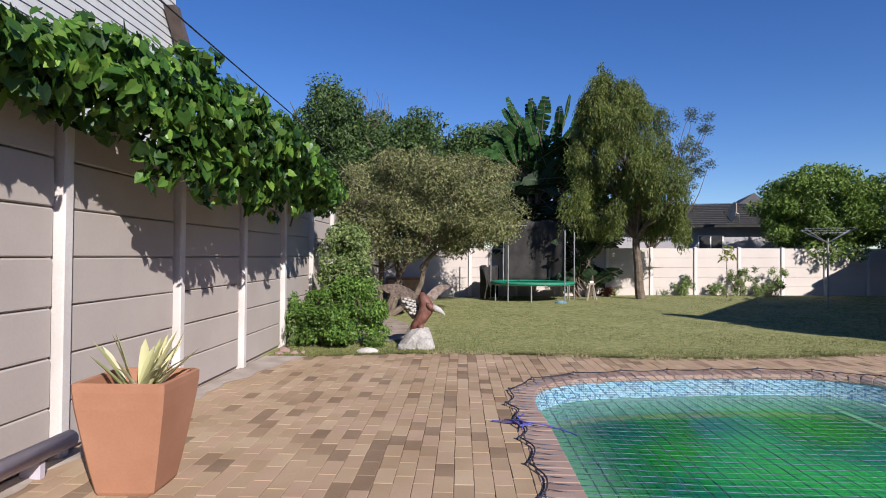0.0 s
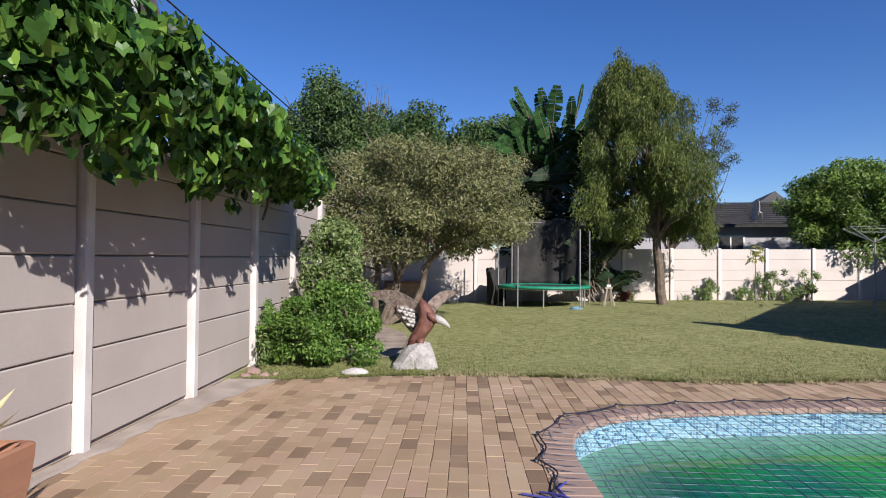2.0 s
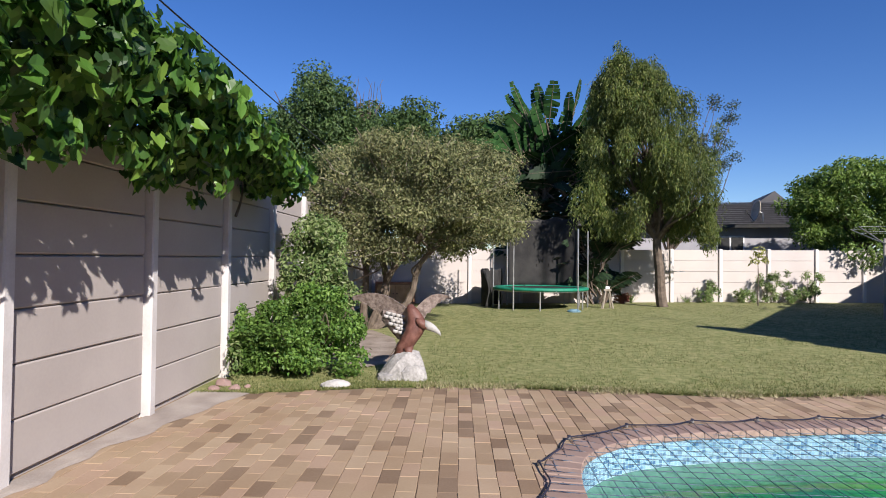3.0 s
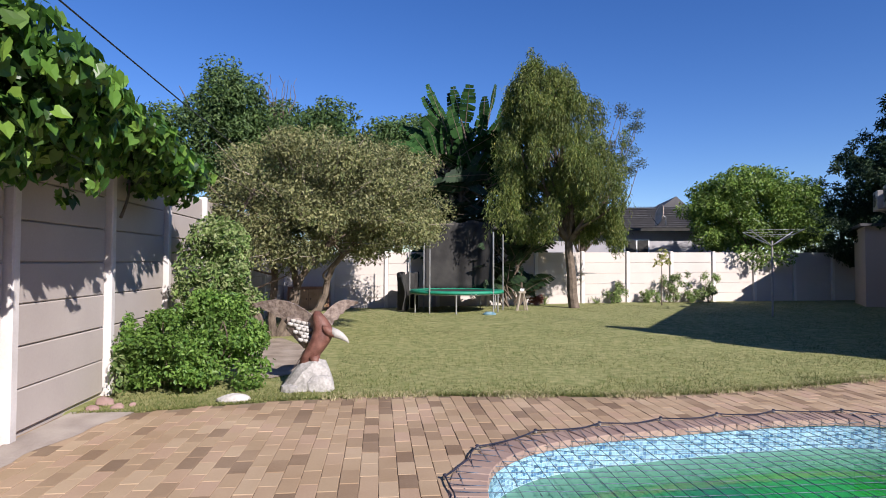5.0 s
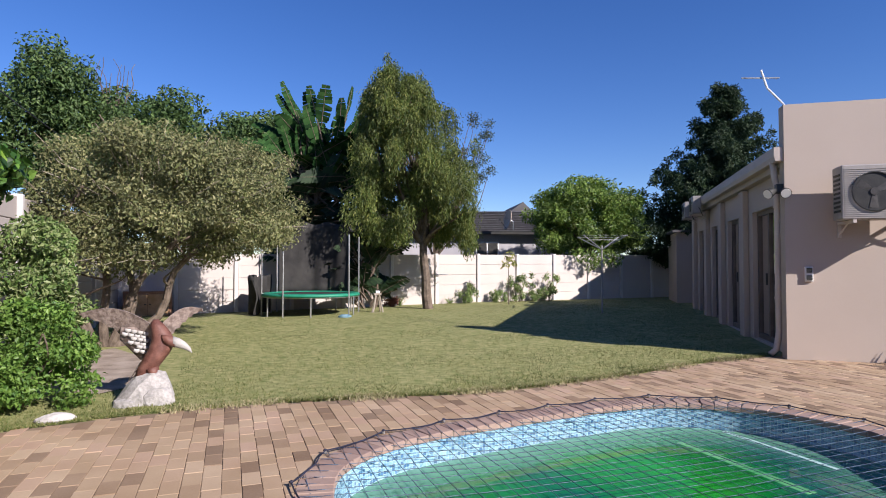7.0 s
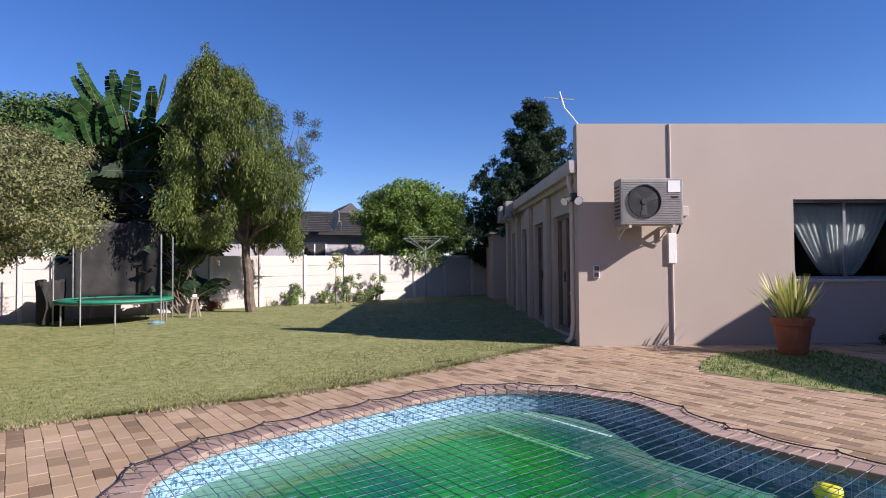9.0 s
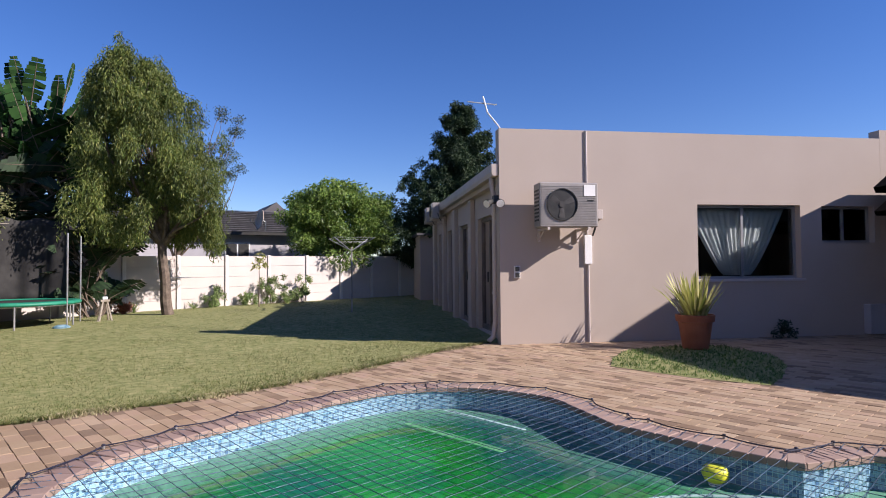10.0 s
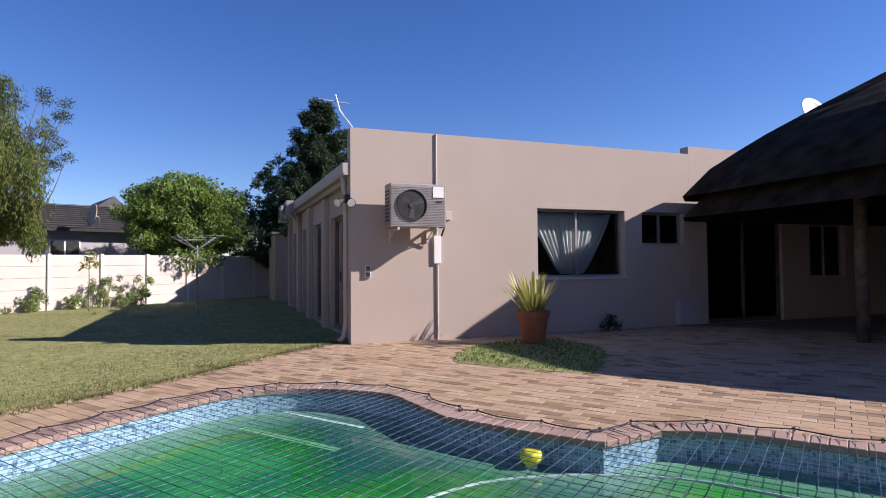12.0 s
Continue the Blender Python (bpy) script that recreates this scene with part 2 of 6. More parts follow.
PAVER = [(0.101, 0.058, 0.035), (0.172, 0.105, 0.062), (0.312, 0.215, 0.129), (0.367, 0.265, 0.164), (0.32, 0.215, 0.129), (0.429, 0.32, 0.211), (0.359, 0.242, 0.156), (0.39, 0.257, 0.183), (0.343, 0.242, 0.144)]
M_PAVER = surf("clay_paver", (0.265, 0.183, 0.109), (0.445, 0.339, 0.23), 1.6, 70, 0.85, 0.25, rand="island", c3=PAVER, dist=0.004)
M_PAVER_OB = surf("clay_paver_single", (0.265, 0.183, 0.109), (0.445, 0.339, 0.23), 1.6, 70, 0.85, 0.25, rand="object", c3=PAVER, dist=0.004)
M_COPING = surf("coping_brick", (0.234, 0.148, 0.129), (0.343, 0.25, 0.211), 5, 90, 0.8, 0.3, rand="island", c3=[(0.203, 0.125, 0.117), (0.312, 0.211, 0.172), (0.257, 0.164, 0.148)], dist=0.004)
M_SAND = surf("joint_sand", (0.179, 0.125, 0.078), (0.257, 0.187, 0.121), 5, 120, 0.95, 0.3)
M_CEMENT = surf("cement_apron", (0.281, 0.234, 0.203), (0.406, 0.351, 0.304), 3, 80, 0.9, 0.3)
M_PANEL = surf("painted_concrete_panel", (0.365, 0.319, 0.292), (0.420, 0.371, 0.339), 1.6, 45, 0.85, 0.18, stain=0.5, dist=0.006)
M_POST = surf("white_painted_post", (0.497, 0.460, 0.437), (0.608, 0.571, 0.552), 3, 60, 0.8, 0.2)
M_BPANEL = surf("cream_concrete_panel", (0.484, 0.429, 0.391), (0.552, 0.497, 0.455), 1.2, 40, 0.85, 0.15, stain=0.5)
M_WALL = surf("beige_plaster", (0.402, 0.334, 0.282), (0.441, 0.37, 0.316), 0.9, 70, 0.85, 0.12, stain=0.6, dist=0.004)
M_TRIM = surf("pale_trim", (0.484, 0.421, 0.382), (0.53, 0.468, 0.429), 3, 60, 0.7, 0.1)
M_WHITE = surf("white_paint", (0.72, 0.71, 0.69), (0.80, 0.79, 0.77), 4, 60, 0.6, 0.05)
M_ACBODY = surf("grey_painted_steel", (0.257, 0.238, 0.222), (0.328, 0.304, 0.285), 5, 80, 0.5, 0.05)
M_DARK = surf("dark_plastic", (0.016, 0.016, 0.016), (0.035, 0.034, 0.031), 8, 80, 0.5, 0.1)
M_DOOR = surf("dark_door_frame", (0.078, 0.058, 0.047), (0.133, 0.101, 0.086), 5, 70, 0.5, 0.1)
M_ALU = surf("aluminium_frame", (0.328, 0.328, 0.335), (0.406, 0.406, 0.413), 6, 90, 0.4, 0.05, metal=0.6)
M_STEEL = surf("galvanised_steel", (0.351, 0.351, 0.351), (0.484, 0.484, 0.476), 8, 90, 0.45, 0.1, metal=0.8)
M_BLACK = surf("interior_shade", (0.023, 0.022, 0.02), (0.039, 0.037, 0.034), 2, 30, 0.9, 0.05)
M_CURTAIN = surf("white_lace_curtain", (0.62, 0.62, 0.64), (0.74, 0.74, 0.76), 8, 120, 0.9, 0.1)
M_TERRA = surf("terracotta", (0.312, 0.148, 0.086), (0.367, 0.187, 0.113), 3, 70, 0.75, 0.08, dist=0.003)
M_TERRA_D = surf("red_terracotta", (0.281, 0.086, 0.039), (0.351, 0.117, 0.058), 5, 70, 0.7, 0.1)
M_SOIL = surf("dry_soil", (0.211, 0.164, 0.125), (0.359, 0.296, 0.242), 4, 60, 0.95, 0.6, dist=0.02)
M_GROUND = surf("bare_ground", (0.125, 0.109, 0.07), (0.172, 0.148, 0.094), 0.8, 20, 0.95, 0.3)
M_LAWN = surf("lawn_turf", (0.117, 0.148, 0.035), (0.328, 0.304, 0.133), 8.5, 80, 0.95, 0.5, stain=0.46, dist=0.01)
M_TILE = surf("blue_pool_tile", (0.156, 0.328, 0.484), (0.296, 0.468, 0.593), 9, 28, 0.25, 0.0, rand="island", c3=[(0.008, 0.031, 0.109), (0.031, 0.101, 0.25), (0.203, 0.39, 0.562), (0.343, 0.53, 0.655), (0.25, 0.452, 0.608), (0.429, 0.601, 0.686), (0.023, 0.07, 0.187), (0.359, 0.53, 0.655), (0.281, 0.468, 0.624), (0.39, 0.569, 0.679)])
M_SHELL = surf("pool_plaster", (0.46, 0.70, 0.66), (0.58, 0.80, 0.74), 2, 30, 0.7, 0.1)


def depth_tint_wall():
    """Pale pool plaster, greener downwards: the murky water's depth tint put into its colour."""
    m = surf("depth_tinted_plaster", (0.03, 0.36, 0.05), (0.06, 0.48, 0.08), 1.6, 24, 0.8, 0.1)
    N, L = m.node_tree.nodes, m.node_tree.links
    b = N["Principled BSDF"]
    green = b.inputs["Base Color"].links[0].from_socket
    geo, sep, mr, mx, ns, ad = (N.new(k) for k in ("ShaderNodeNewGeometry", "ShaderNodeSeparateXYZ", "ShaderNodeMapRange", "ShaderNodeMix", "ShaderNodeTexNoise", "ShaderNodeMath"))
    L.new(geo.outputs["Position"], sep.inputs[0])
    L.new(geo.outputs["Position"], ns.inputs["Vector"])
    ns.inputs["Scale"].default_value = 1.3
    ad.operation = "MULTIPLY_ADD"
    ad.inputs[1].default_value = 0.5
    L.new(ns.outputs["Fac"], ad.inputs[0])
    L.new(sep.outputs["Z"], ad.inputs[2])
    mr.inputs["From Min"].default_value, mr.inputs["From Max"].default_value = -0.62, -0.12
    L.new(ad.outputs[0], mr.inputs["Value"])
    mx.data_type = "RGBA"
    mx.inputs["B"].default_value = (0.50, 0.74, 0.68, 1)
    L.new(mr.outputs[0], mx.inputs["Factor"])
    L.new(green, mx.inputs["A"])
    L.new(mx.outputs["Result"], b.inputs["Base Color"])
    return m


M_DEPTH_TINT = depth_tint_wall()
M_FLOORP = surf("algae_floor", (0.02, 0.34, 0.05), (0.05, 0.50, 0.07), 1.2, 20, 0.8, 0.1)
M_WATER = water_mat()
M_CORD = surf("net_cord", (0.016, 0.023, 0.055), (0.101, 0.156, 0.226), 14, 160, 0.4, 0.1)
M_ROPE = surf("dark_rope", (0.012, 0.012, 0.022), (0.031, 0.031, 0.055), 9, 90, 0.7, 0.1)
M_BLUE_ROPE = surf("blue_rope", (0.039, 0.039, 0.234), (0.094, 0.094, 0.351), 9, 90, 0.6, 0.1)
M_YELLOW = surf("yellow_plastic", (0.62, 0.62, 0.03), (0.72, 0.70, 0.06), 9, 60, 0.4, 0.02)
M_HOSE = surf("pale_hose", (0.203, 0.328, 0.312), (0.281, 0.406, 0.39), 9, 60, 0.5, 0.05)
M_PVC = surf("grey_plastic_pipe", (0.436, 0.398, 0.459), (0.519, 0.484, 0.544), 4, 50, 0.5, 0.05)
M_BARK = surf("bark", (0.078, 0.058, 0.043), (0.172, 0.133, 0.101), 7, 40, 0.95, 0.8, dist=0.02)
M_WOOD = surf("varnished_wood", (0.200, 0.093, 0.053), (0.327, 0.164, 0.093), 5, 60, 0.6, 0.2)
M_DOORWOOD = surf("faded_wood", (0.398, 0.234, 0.117), (0.526, 0.327, 0.188), 7, 60, 0.7, 0.2)
M_GREYWOOD = surf("weathered_wood", (0.234, 0.195, 0.148), (0.351, 0.304, 0.242), 6, 60, 0.8, 0.3)
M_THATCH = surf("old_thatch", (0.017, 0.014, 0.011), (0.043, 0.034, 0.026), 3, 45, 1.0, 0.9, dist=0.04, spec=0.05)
M_ROCK = surf("pale_rock", (0.234, 0.222, 0.207), (0.468, 0.445, 0.421), 5, 40, 0.9, 0.6, dist=0.02)
M_EAGLE = surf("brown_statue_paint", (0.078, 0.027, 0.019), (0.203, 0.094, 0.07), 14, 110, 0.6, 0.5, stain=0.5)
M_WING = surf("faded_wing_paint", (0.13, 0.095, 0.08), (0.30, 0.24, 0.205), 26, 70, 0.75, 0.5, stain=0.3)
M_FEATHER = surf("white_feather_paint", (0.328, 0.312, 0.289), (0.484, 0.46, 0.429), 9, 60, 0.75, 0.3)
M_GREEN = surf("green_pad", (0.012, 0.172, 0.101), (0.023, 0.234, 0.14), 5, 60, 0.5, 0.1)
M_NET = surf("black_shade_net", (0.017, 0.016, 0.016), (0.039, 0.037, 0.034), 3, 150, 0.9, 0.3)
M_SIDING = surf("white_cladding", (0.468, 0.468, 0.468), (0.546, 0.546, 0.538), 2, 60, 0.7, 0.1)
M_NWALL = surf("neighbour_plaster", (0.328, 0.32, 0.343), (0.406, 0.39, 0.406), 1, 40, 0.85, 0.1)
M_ROOFT = surf("dark_roof_tile", (0.066, 0.066, 0.07), (0.117, 0.113, 0.117), 3, 30, 0.8, 0.4, rand="island", c3=[(0.062, 0.061, 0.062), (0.117, 0.109, 0.109)])
M_GLASS = glass("window_glass", (0.75, 0.8, 0.8))
M_IVY = leafy("ivy_leaves", [(0.018, 0.048, 0.013), (0.035, 0.09, 0.017), (0.065, 0.155, 0.025), (0.14, 0.28, 0.04), (0.022, 0.052, 0.02), (0.24, 0.40, 0.06), (0.05, 0.12, 0.022), (0.10, 0.22, 0.03)], 0.4, 0.38)
M_HEDGE = leafy("hedge_leaves", [(0.055, 0.129, 0.023), (0.117, 0.218, 0.035), (0.195, 0.312, 0.062), (0.078, 0.164, 0.027)], 0.5, 0.35)
M_VARIEG = leafy("variegated_leaves", [(0.077, 0.146, 0.030), (0.154, 0.232, 0.061), (0.292, 0.326, 0.146), (0.111, 0.189, 0.043)], 0.5, 0.3)
M_OLIVE = leafy("dusty_olive_leaves", [(0.062, 0.078, 0.027), (0.133, 0.144, 0.058), (0.218, 0.218, 0.094), (0.109, 0.14, 0.039), (0.281, 0.265, 0.125), (0.094, 0.109, 0.035)], 0.6, 0.25)
M_FARLEAF = leafy("dark_tree_leaves", [(0.031, 0.066, 0.016), (0.058, 0.105, 0.027), (0.098, 0.152, 0.039)], 0.6, 0.2)
M_WEEP = leafy("weeping_leaves", [(0.04, 0.075, 0.014), (0.11, 0.15, 0.028), (0.22, 0.235, 0.06), (0.06, 0.10, 0.018), (0.16, 0.19, 0.04), (0.05, 0.085, 0.016)], 0.55, 0.2)
M_LILAC = leafy("blue_grey_leaves", [(0.047, 0.078, 0.039), (0.078, 0.109, 0.07), (0.109, 0.133, 0.086)], 0.6, 0.3)
# Darker copy of the strelitzia leaf colours, with deep shade painted in.
M_PALM_LOW = leafy("shade_darkened_leaves", [(0.006, 0.017, 0.006), (0.012, 0.033, 0.009), (0.023, 0.047, 0.016)], 0.6, 0.05)
M_PALM = leafy("strelitzia_leaves", [(0.008, 0.025, 0.008), (0.016, 0.045, 0.012), (0.03, 0.069, 0.019), (0.012, 0.035, 0.009)], 0.8, 0.05, 0.06)
M_ROUND = leafy("round_tree_leaves", [(0.054, 0.116, 0.018), (0.125, 0.198, 0.031), (0.224, 0.305, 0.063), (0.090, 0.170, 0.026)], 0.45, 0.3)
M_CONIF = leafy("conifer_needles", [(0.012, 0.031, 0.012), (0.025, 0.051, 0.019), (0.043, 0.074, 0.027)], 0.7, 0.15)
M_SPIKE = leafy("yellow_green_blades", [(0.187, 0.234, 0.047), (0.374, 0.374, 0.109), (0.484, 0.452, 0.203), (0.281, 0.312, 0.07)], 0.45, 0.25)
M_CREAM = leafy("cream_striped_blades", [(0.331, 0.351, 0.156), (0.605, 0.565, 0.321), (0.683, 0.644, 0.439), (0.370, 0.380, 0.166)], 0.5, 0.25)
M_BED = leafy("lush_grass_blades", [(0.039, 0.094, 0.016), (0.078, 0.156, 0.027), (0.133, 0.218, 0.039)], 0.5, 0.3)
M_STRAW = leafy("dry_grass_blades", [(0.265, 0.226, 0.117), (0.374, 0.328, 0.195), (0.172, 0.172, 0.07)], 0.7, 0.2)
M_GRASS = leafy("grass_blades", [(0.07, 0.109, 0.023), (0.125, 0.148, 0.039), (0.234, 0.218, 0.086), (0.094, 0.133, 0.027)], 0.6, 0.3)

# ---- ground, lawn, pool and paving ----
# pool's inner edge, anticlockwise
POOL = [(0.72, 1.2), (2.6, 0.6), (4.6, 0.9), (5.22, 1.8), (5.26, 2.8), (5.24, 3.7), (5.02, 4.2), (4.50, 4.47), (4.46, 5.0), (4.50, 5.85), (4.72, 6.3), (4.93, 6.8), (4.86, 7.35), (4.62, 7.8), (4.25, 8.1), (3.8, 8.22), (3.2, 8.18), (2.4, 8.06), (1.7, 7.92), (1.25, 7.75), (0.95, 7.5), (0.78, 7.2), (0.70, 6.7), (0.72, 6.0), (0.72, 4.5), (0.72, 2.8)]
SHARP = {(5.02, 4.2), (4.50, 4.47), (4.50, 5.85)}
WATER_Z = -0.225


def fine_outline(poly, step=0.055):
    """The outline, rounded between its corners, at even steps."""
    pts, n = [], len(poly)
    for i in range(n):
        p0, p1, p2, p3 = (Vector((*poly[(i + j) % n], 0)) for j in (-1, 0, 1, 2))
        t1 = Vector() if poly[i] in SHARP else (p2 - p0) / 2
        t2 = Vector() if poly[(i + 1) % n] in SHARP else (p3 - p1) / 2
        k = max(2, int((p2 - p1).length / step))
        for j in range(k):
            s = j / k
            pts.append(p1 * (2 * s**3 - 3 * s * s + 1) + t1 * (s**3 - 2 * s * s + s) + p2 * (3 * s * s - 2 * s**3) + t2 * (s**3 - s * s))
    return pts


EDGE = fine_outline(POOL)


def offset(pts, d):
    n = len(pts)
    out = []
    for i in range(n):
        t = (pts[(i + 3) % n] - pts[i - 3]).normalized()
        out.append(pts[i] + Vector((t.y, -t.x, 0)) * d)
    return out


COPING_OUT = offset(EDGE, 0.225)
out_xy = [(p.x, p.y) for p in COPING_OUT]
in_xy = [(p.x, p.y) for p in EDGE]
mid_xy = [(p.x, p.y) for p in offset(EDGE, 0.12)]


def sheet_with_hole(outer, hole, z):
    loops = [[Vector((x, y, z)) for x, y in outer], [Vector((x, y, z)) for x, y in reversed(hole)]]
    flat = loops[0] + loops[1]
    return flat, [tuple(f) for f in geometry.tessellate_polygon(loops)]


LAWN_EDGE = [(-2.44, 8.95), (-1.87, 9.0), (-1.3, 9.18), (-0.72, 9.34), (0.25, 9.42), (1.32, 9.34), (2.45, 9.2), (3.4, 9.26), (4.72, 9.52), (6.32, 9.96), (7.7, 10.1)]
STRIP = [(6.95, 7.35), (7.6, 7.72), (8.4, 7.95), (9.3, 7.7), (9.9, 7.1), (9.3, 6.2), (8.6, 5.8), (7.6, 5.55), (7.05, 5.5), (6.9, 6.3)]

big = [(-600, -600), (600, -600), (600, 600), (-600, 600)]
v, f = sheet_with_hole(big, [(-0.2, 0.0), (6.2, 0.0), (6.2, 9.0), (-0.2, 9.0)], -0.06)
tagged(Geo().add(v, f).ob("ground", M_GROUND), "bare earth under and around the garden", "ground", kind="structure")

deck_xy = [(-2.6, -7), (20, -7), (20, 3), (7.7, 10.1)] + list(reversed(LAWN_EDGE))[1:] + [(-2.6, 8.95)]
v, f = sheet_with_hole(deck_xy, mid_xy, -0.0035)
paving = tagged(Geo().add(v, f).ob("paving", M_SAND), "tan and brown clay brick paving with sandy joints", "paving", kind="structure")

# lawn sheet
g = Geo()
nx, ny = 90, 70
xs = [-2.5 + 22.5 * i / nx for i in range(nx + 1)]


def edge_y(x):
    for (a, b), (c, d) in zip(LAWN_EDGE, LAWN_EDGE[1:]):
        if x <= c:
            return b + (d - b) * max(0, x - a) / (c - a)
    return 10.1 + (x - 7.7) * 0.2


v = []
for j in range(ny + 1):
    for x in xs:
        s = j / ny
        y0 = edge_y(x)
        y = y0 + (24.0 - y0) * s**1.3
        v.append((x, y + (0.03 * noise.noise((x * 6, y * 6, 0)) if j == 0 else 0), hills(x, y) + 0.012 + 0.006 * noise.noise((x * 1.3, y * 1.3, 3)) * min(1, j / 4) - (0.03 if j == 0 else 0)))
f = [(j * (nx + 1) + i, j * (nx + 1) + i + 1, (j + 1) * (nx + 1) + i + 1, (j + 1) * (nx + 1) + i) for j in range(ny) for i in range(nx)]
tagged(g.add(v, f).ob("lawn", M_LAWN, smooth=True), "sunlit green lawn with dry yellow patches", "lawn", kind="structure")

v = [(x, y, 0.005) for x, y in STRIP]
tagged(Geo().add(v, [tuple(range(len(v) - 1, -1, -1))]).ob("grass_bed", M_LAWN), "small bed of grass let into the paving", "lawn", kind="structure")


def blades(name, pts, height, width, mat, seed, label, z=None):
    rng = np.random.default_rng(seed)
    pts = np.array(pts)
    n = len(pts)
    a = rng.uniform(0, 6.283, n)
    h = height * rng.uniform(0.5, 1.4, n)
    lean = rng.normal(0, 0.5, (n, 2)) * h[:, None]
    w = width * rng.uniform(0.6, 1.3, n)
    dx, dy = np.cos(a) * w, np.sin(a) * w
    v = np.stack([np.stack([pts[:, 0] - dx, pts[:, 1] - dy, pts[:, 2]], 1), np.stack([pts[:, 0] + dx, pts[:, 1] + dy, pts[:, 2]], 1), np.stack([pts[:, 0] + lean[:, 0], pts[:, 1] + lean[:, 1], pts[:, 2] + h], 1)], 1).reshape(-1, 3)
    me = bpy.data.meshes.new(name)
    me.from_pydata(v.tolist(), [], [(3 * i, 3 * i + 1, 3 * i + 2) for i in range(n)])
    me.materials.append(mat)
    return tagged(new(name, me), label, "grass", kind="stuff")


rg = random.Random(5)
pts = []
while len(pts) < 110000:
    x = rg.uniform(-2.4, 13.5)
    y0 = edge_y(x)
    y = y0 + (21.2 - y0) * rg.random() ** 2.0
    if (x - 7.6) * 0.825 - (y - 9.8) * 0.566 > -0.05:
        continue
    if noise.noise((x * 1.1, y * 1.1, 7)) < -0.25 and rg.random() < 0.7:
        continue
    if -1.5 < x < -0.4 and 10.6 < y < 14.5 and rg.random() < 0.9:
        continue
    pts.append((x, y, hills(x, y) + 0.005))
blades("grass", pts, 0.023, 0.005, M_GRASS, 2, "short mown grass blades over the lawn")
pts = []
while len(pts) < 2500:
    x, y = rg.uniform(6.8, 10), rg.uniform(5.4, 8)
    if inside(x, y, STRIP):
        pts.append((x, y, 0.01))
blades("bed_grass", pts + [(p[0] + 0.011, p[1] - 0.013, p[2]) for p in pts], 0.034, 0.005, M_BED, 6, "thick green grass growing in the paving bed")
pts = []
while len(pts) < 4000:
    x = rg.uniform(-2.0, 7.3)
    y = edge_y(x) + abs(rg.gauss(0, 0.05 if x > 0.6 else 0.25)) - 0.015
    pts.append((x, y, 0.01))
dry = []
while len(dry) < 5000:
    x = rg.uniform(-0.4, 7.3)
    q = noise.noise((x * 1.7, 2.0, 5.0))
    if rg.random() < 0.35 + q:
        dry.append((x, edge_y(x) + rg.gauss(0.03, 0.07), 0.006))
blades("dry_grass", dry, 0.028, 0.006, M_STRAW, 4, "dry straw-coloured grass along the lawn's edge")
blades("long_grass", pts, 0.032, 0.004, M_GRASS, 3, "longer green grass at the bed and the lawn's edge")

g = Geo()
v = [(-1.6, 10.5), (-1.05, 10.35), (-0.72, 10.75), (-0.8, 11.6), (-1.0, 12.9), (-1.5, 13.9), (-2.1, 13.2), (-2.0, 11.4)]
g.add([(x, y, hills(x, y) + 0.022) for x, y in v], [tuple(range(len(v)))])
tagged(g.ob("soil_bed", M_SOIL), "bare dry soil under the dusty tree", "soil", kind="structure")

# cement strip along the wall
g = Geo()
n = 60
v = []
for i in range(n + 1):
    y = 4.2 + 4.9 * i / n
    w = 0.12 + 0.42 * max(0, (y - 6.6) / 2.5) ** 1.5 + 0.10 * noise.noise((y * 3.2, 0, 0))
    v += [(-2.44, y, 0.012), (-2.44 + w * 0.7, y, 0.011), (-2.44 + w, y, 0.004)]
f = [(3 * i + j, 3 * i + j + 1, 3 * i + j + 4, 3 * i + j + 3) for i in range(n) for j in (0, 1)]
tagged(g.add(v, f).ob("cement_apron", M_CEMENT), "rough grey cement strip at the foot of the wall", "pavement", kind="structure")

# pool shell, tiles and water
pool = thing("swimming_pool", "freeform swimming pool with blue mosaic edge and green water", "pool", kind="structure")
g = Geo()
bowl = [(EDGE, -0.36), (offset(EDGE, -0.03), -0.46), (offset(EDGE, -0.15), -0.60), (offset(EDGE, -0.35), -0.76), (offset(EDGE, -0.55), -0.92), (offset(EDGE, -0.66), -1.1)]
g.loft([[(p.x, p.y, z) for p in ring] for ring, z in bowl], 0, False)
g.ob("shell", M_DEPTH_TINT, pool, smooth=True)
g = Geo()
g.add([(p.x, p.y, -1.09) for p in EDGE], [tuple(f) for f in geometry.tessellate_polygon([[Vector((p.x, p.y, 0)) for p in EDGE]])])
g.ob("floor", M_FLOORP, pool, "algae-green pool floor")
g = Geo()
n = len(EDGE)
for i in range(n):
    a, b = EDGE[i], EDGE[(i + 1) % n]
    for k in range(26):
        z0 = -0.042 - (k // 2) * 0.026
        q, r = a.lerp(b, 0.03 + 0.5 * (k % 2)), a.lerp(b, 0.47 + 0.5 * (k % 2))
        g.add([(q.x, q.y, z0), (r.x, r.y, z0), (r.x, r.y, z0 - 0.0235), (q.x, q.y, z0 - 0.0235)], [(0, 1, 2, 3)])
tagged(g.ob("mosaic_tiles", M_TILE, pool, "blue speckled mosaic tile band"), kind="stuff")
back_in = offset(EDGE, 0.006)
Geo().loft([[(p.x, p.y, z) for p in back_in] for z in (-0.02, -0.40)], 0, False).ob("grout_band", M_SHELL, pool)
# Step edges laid at the surface, the water's tint put into their colours.
M_NOSE = surf("pale_step_edge", (0.36, 0.56, 0.52), (0.46, 0.66, 0.62), 5, 40, 0.4, 0.05)
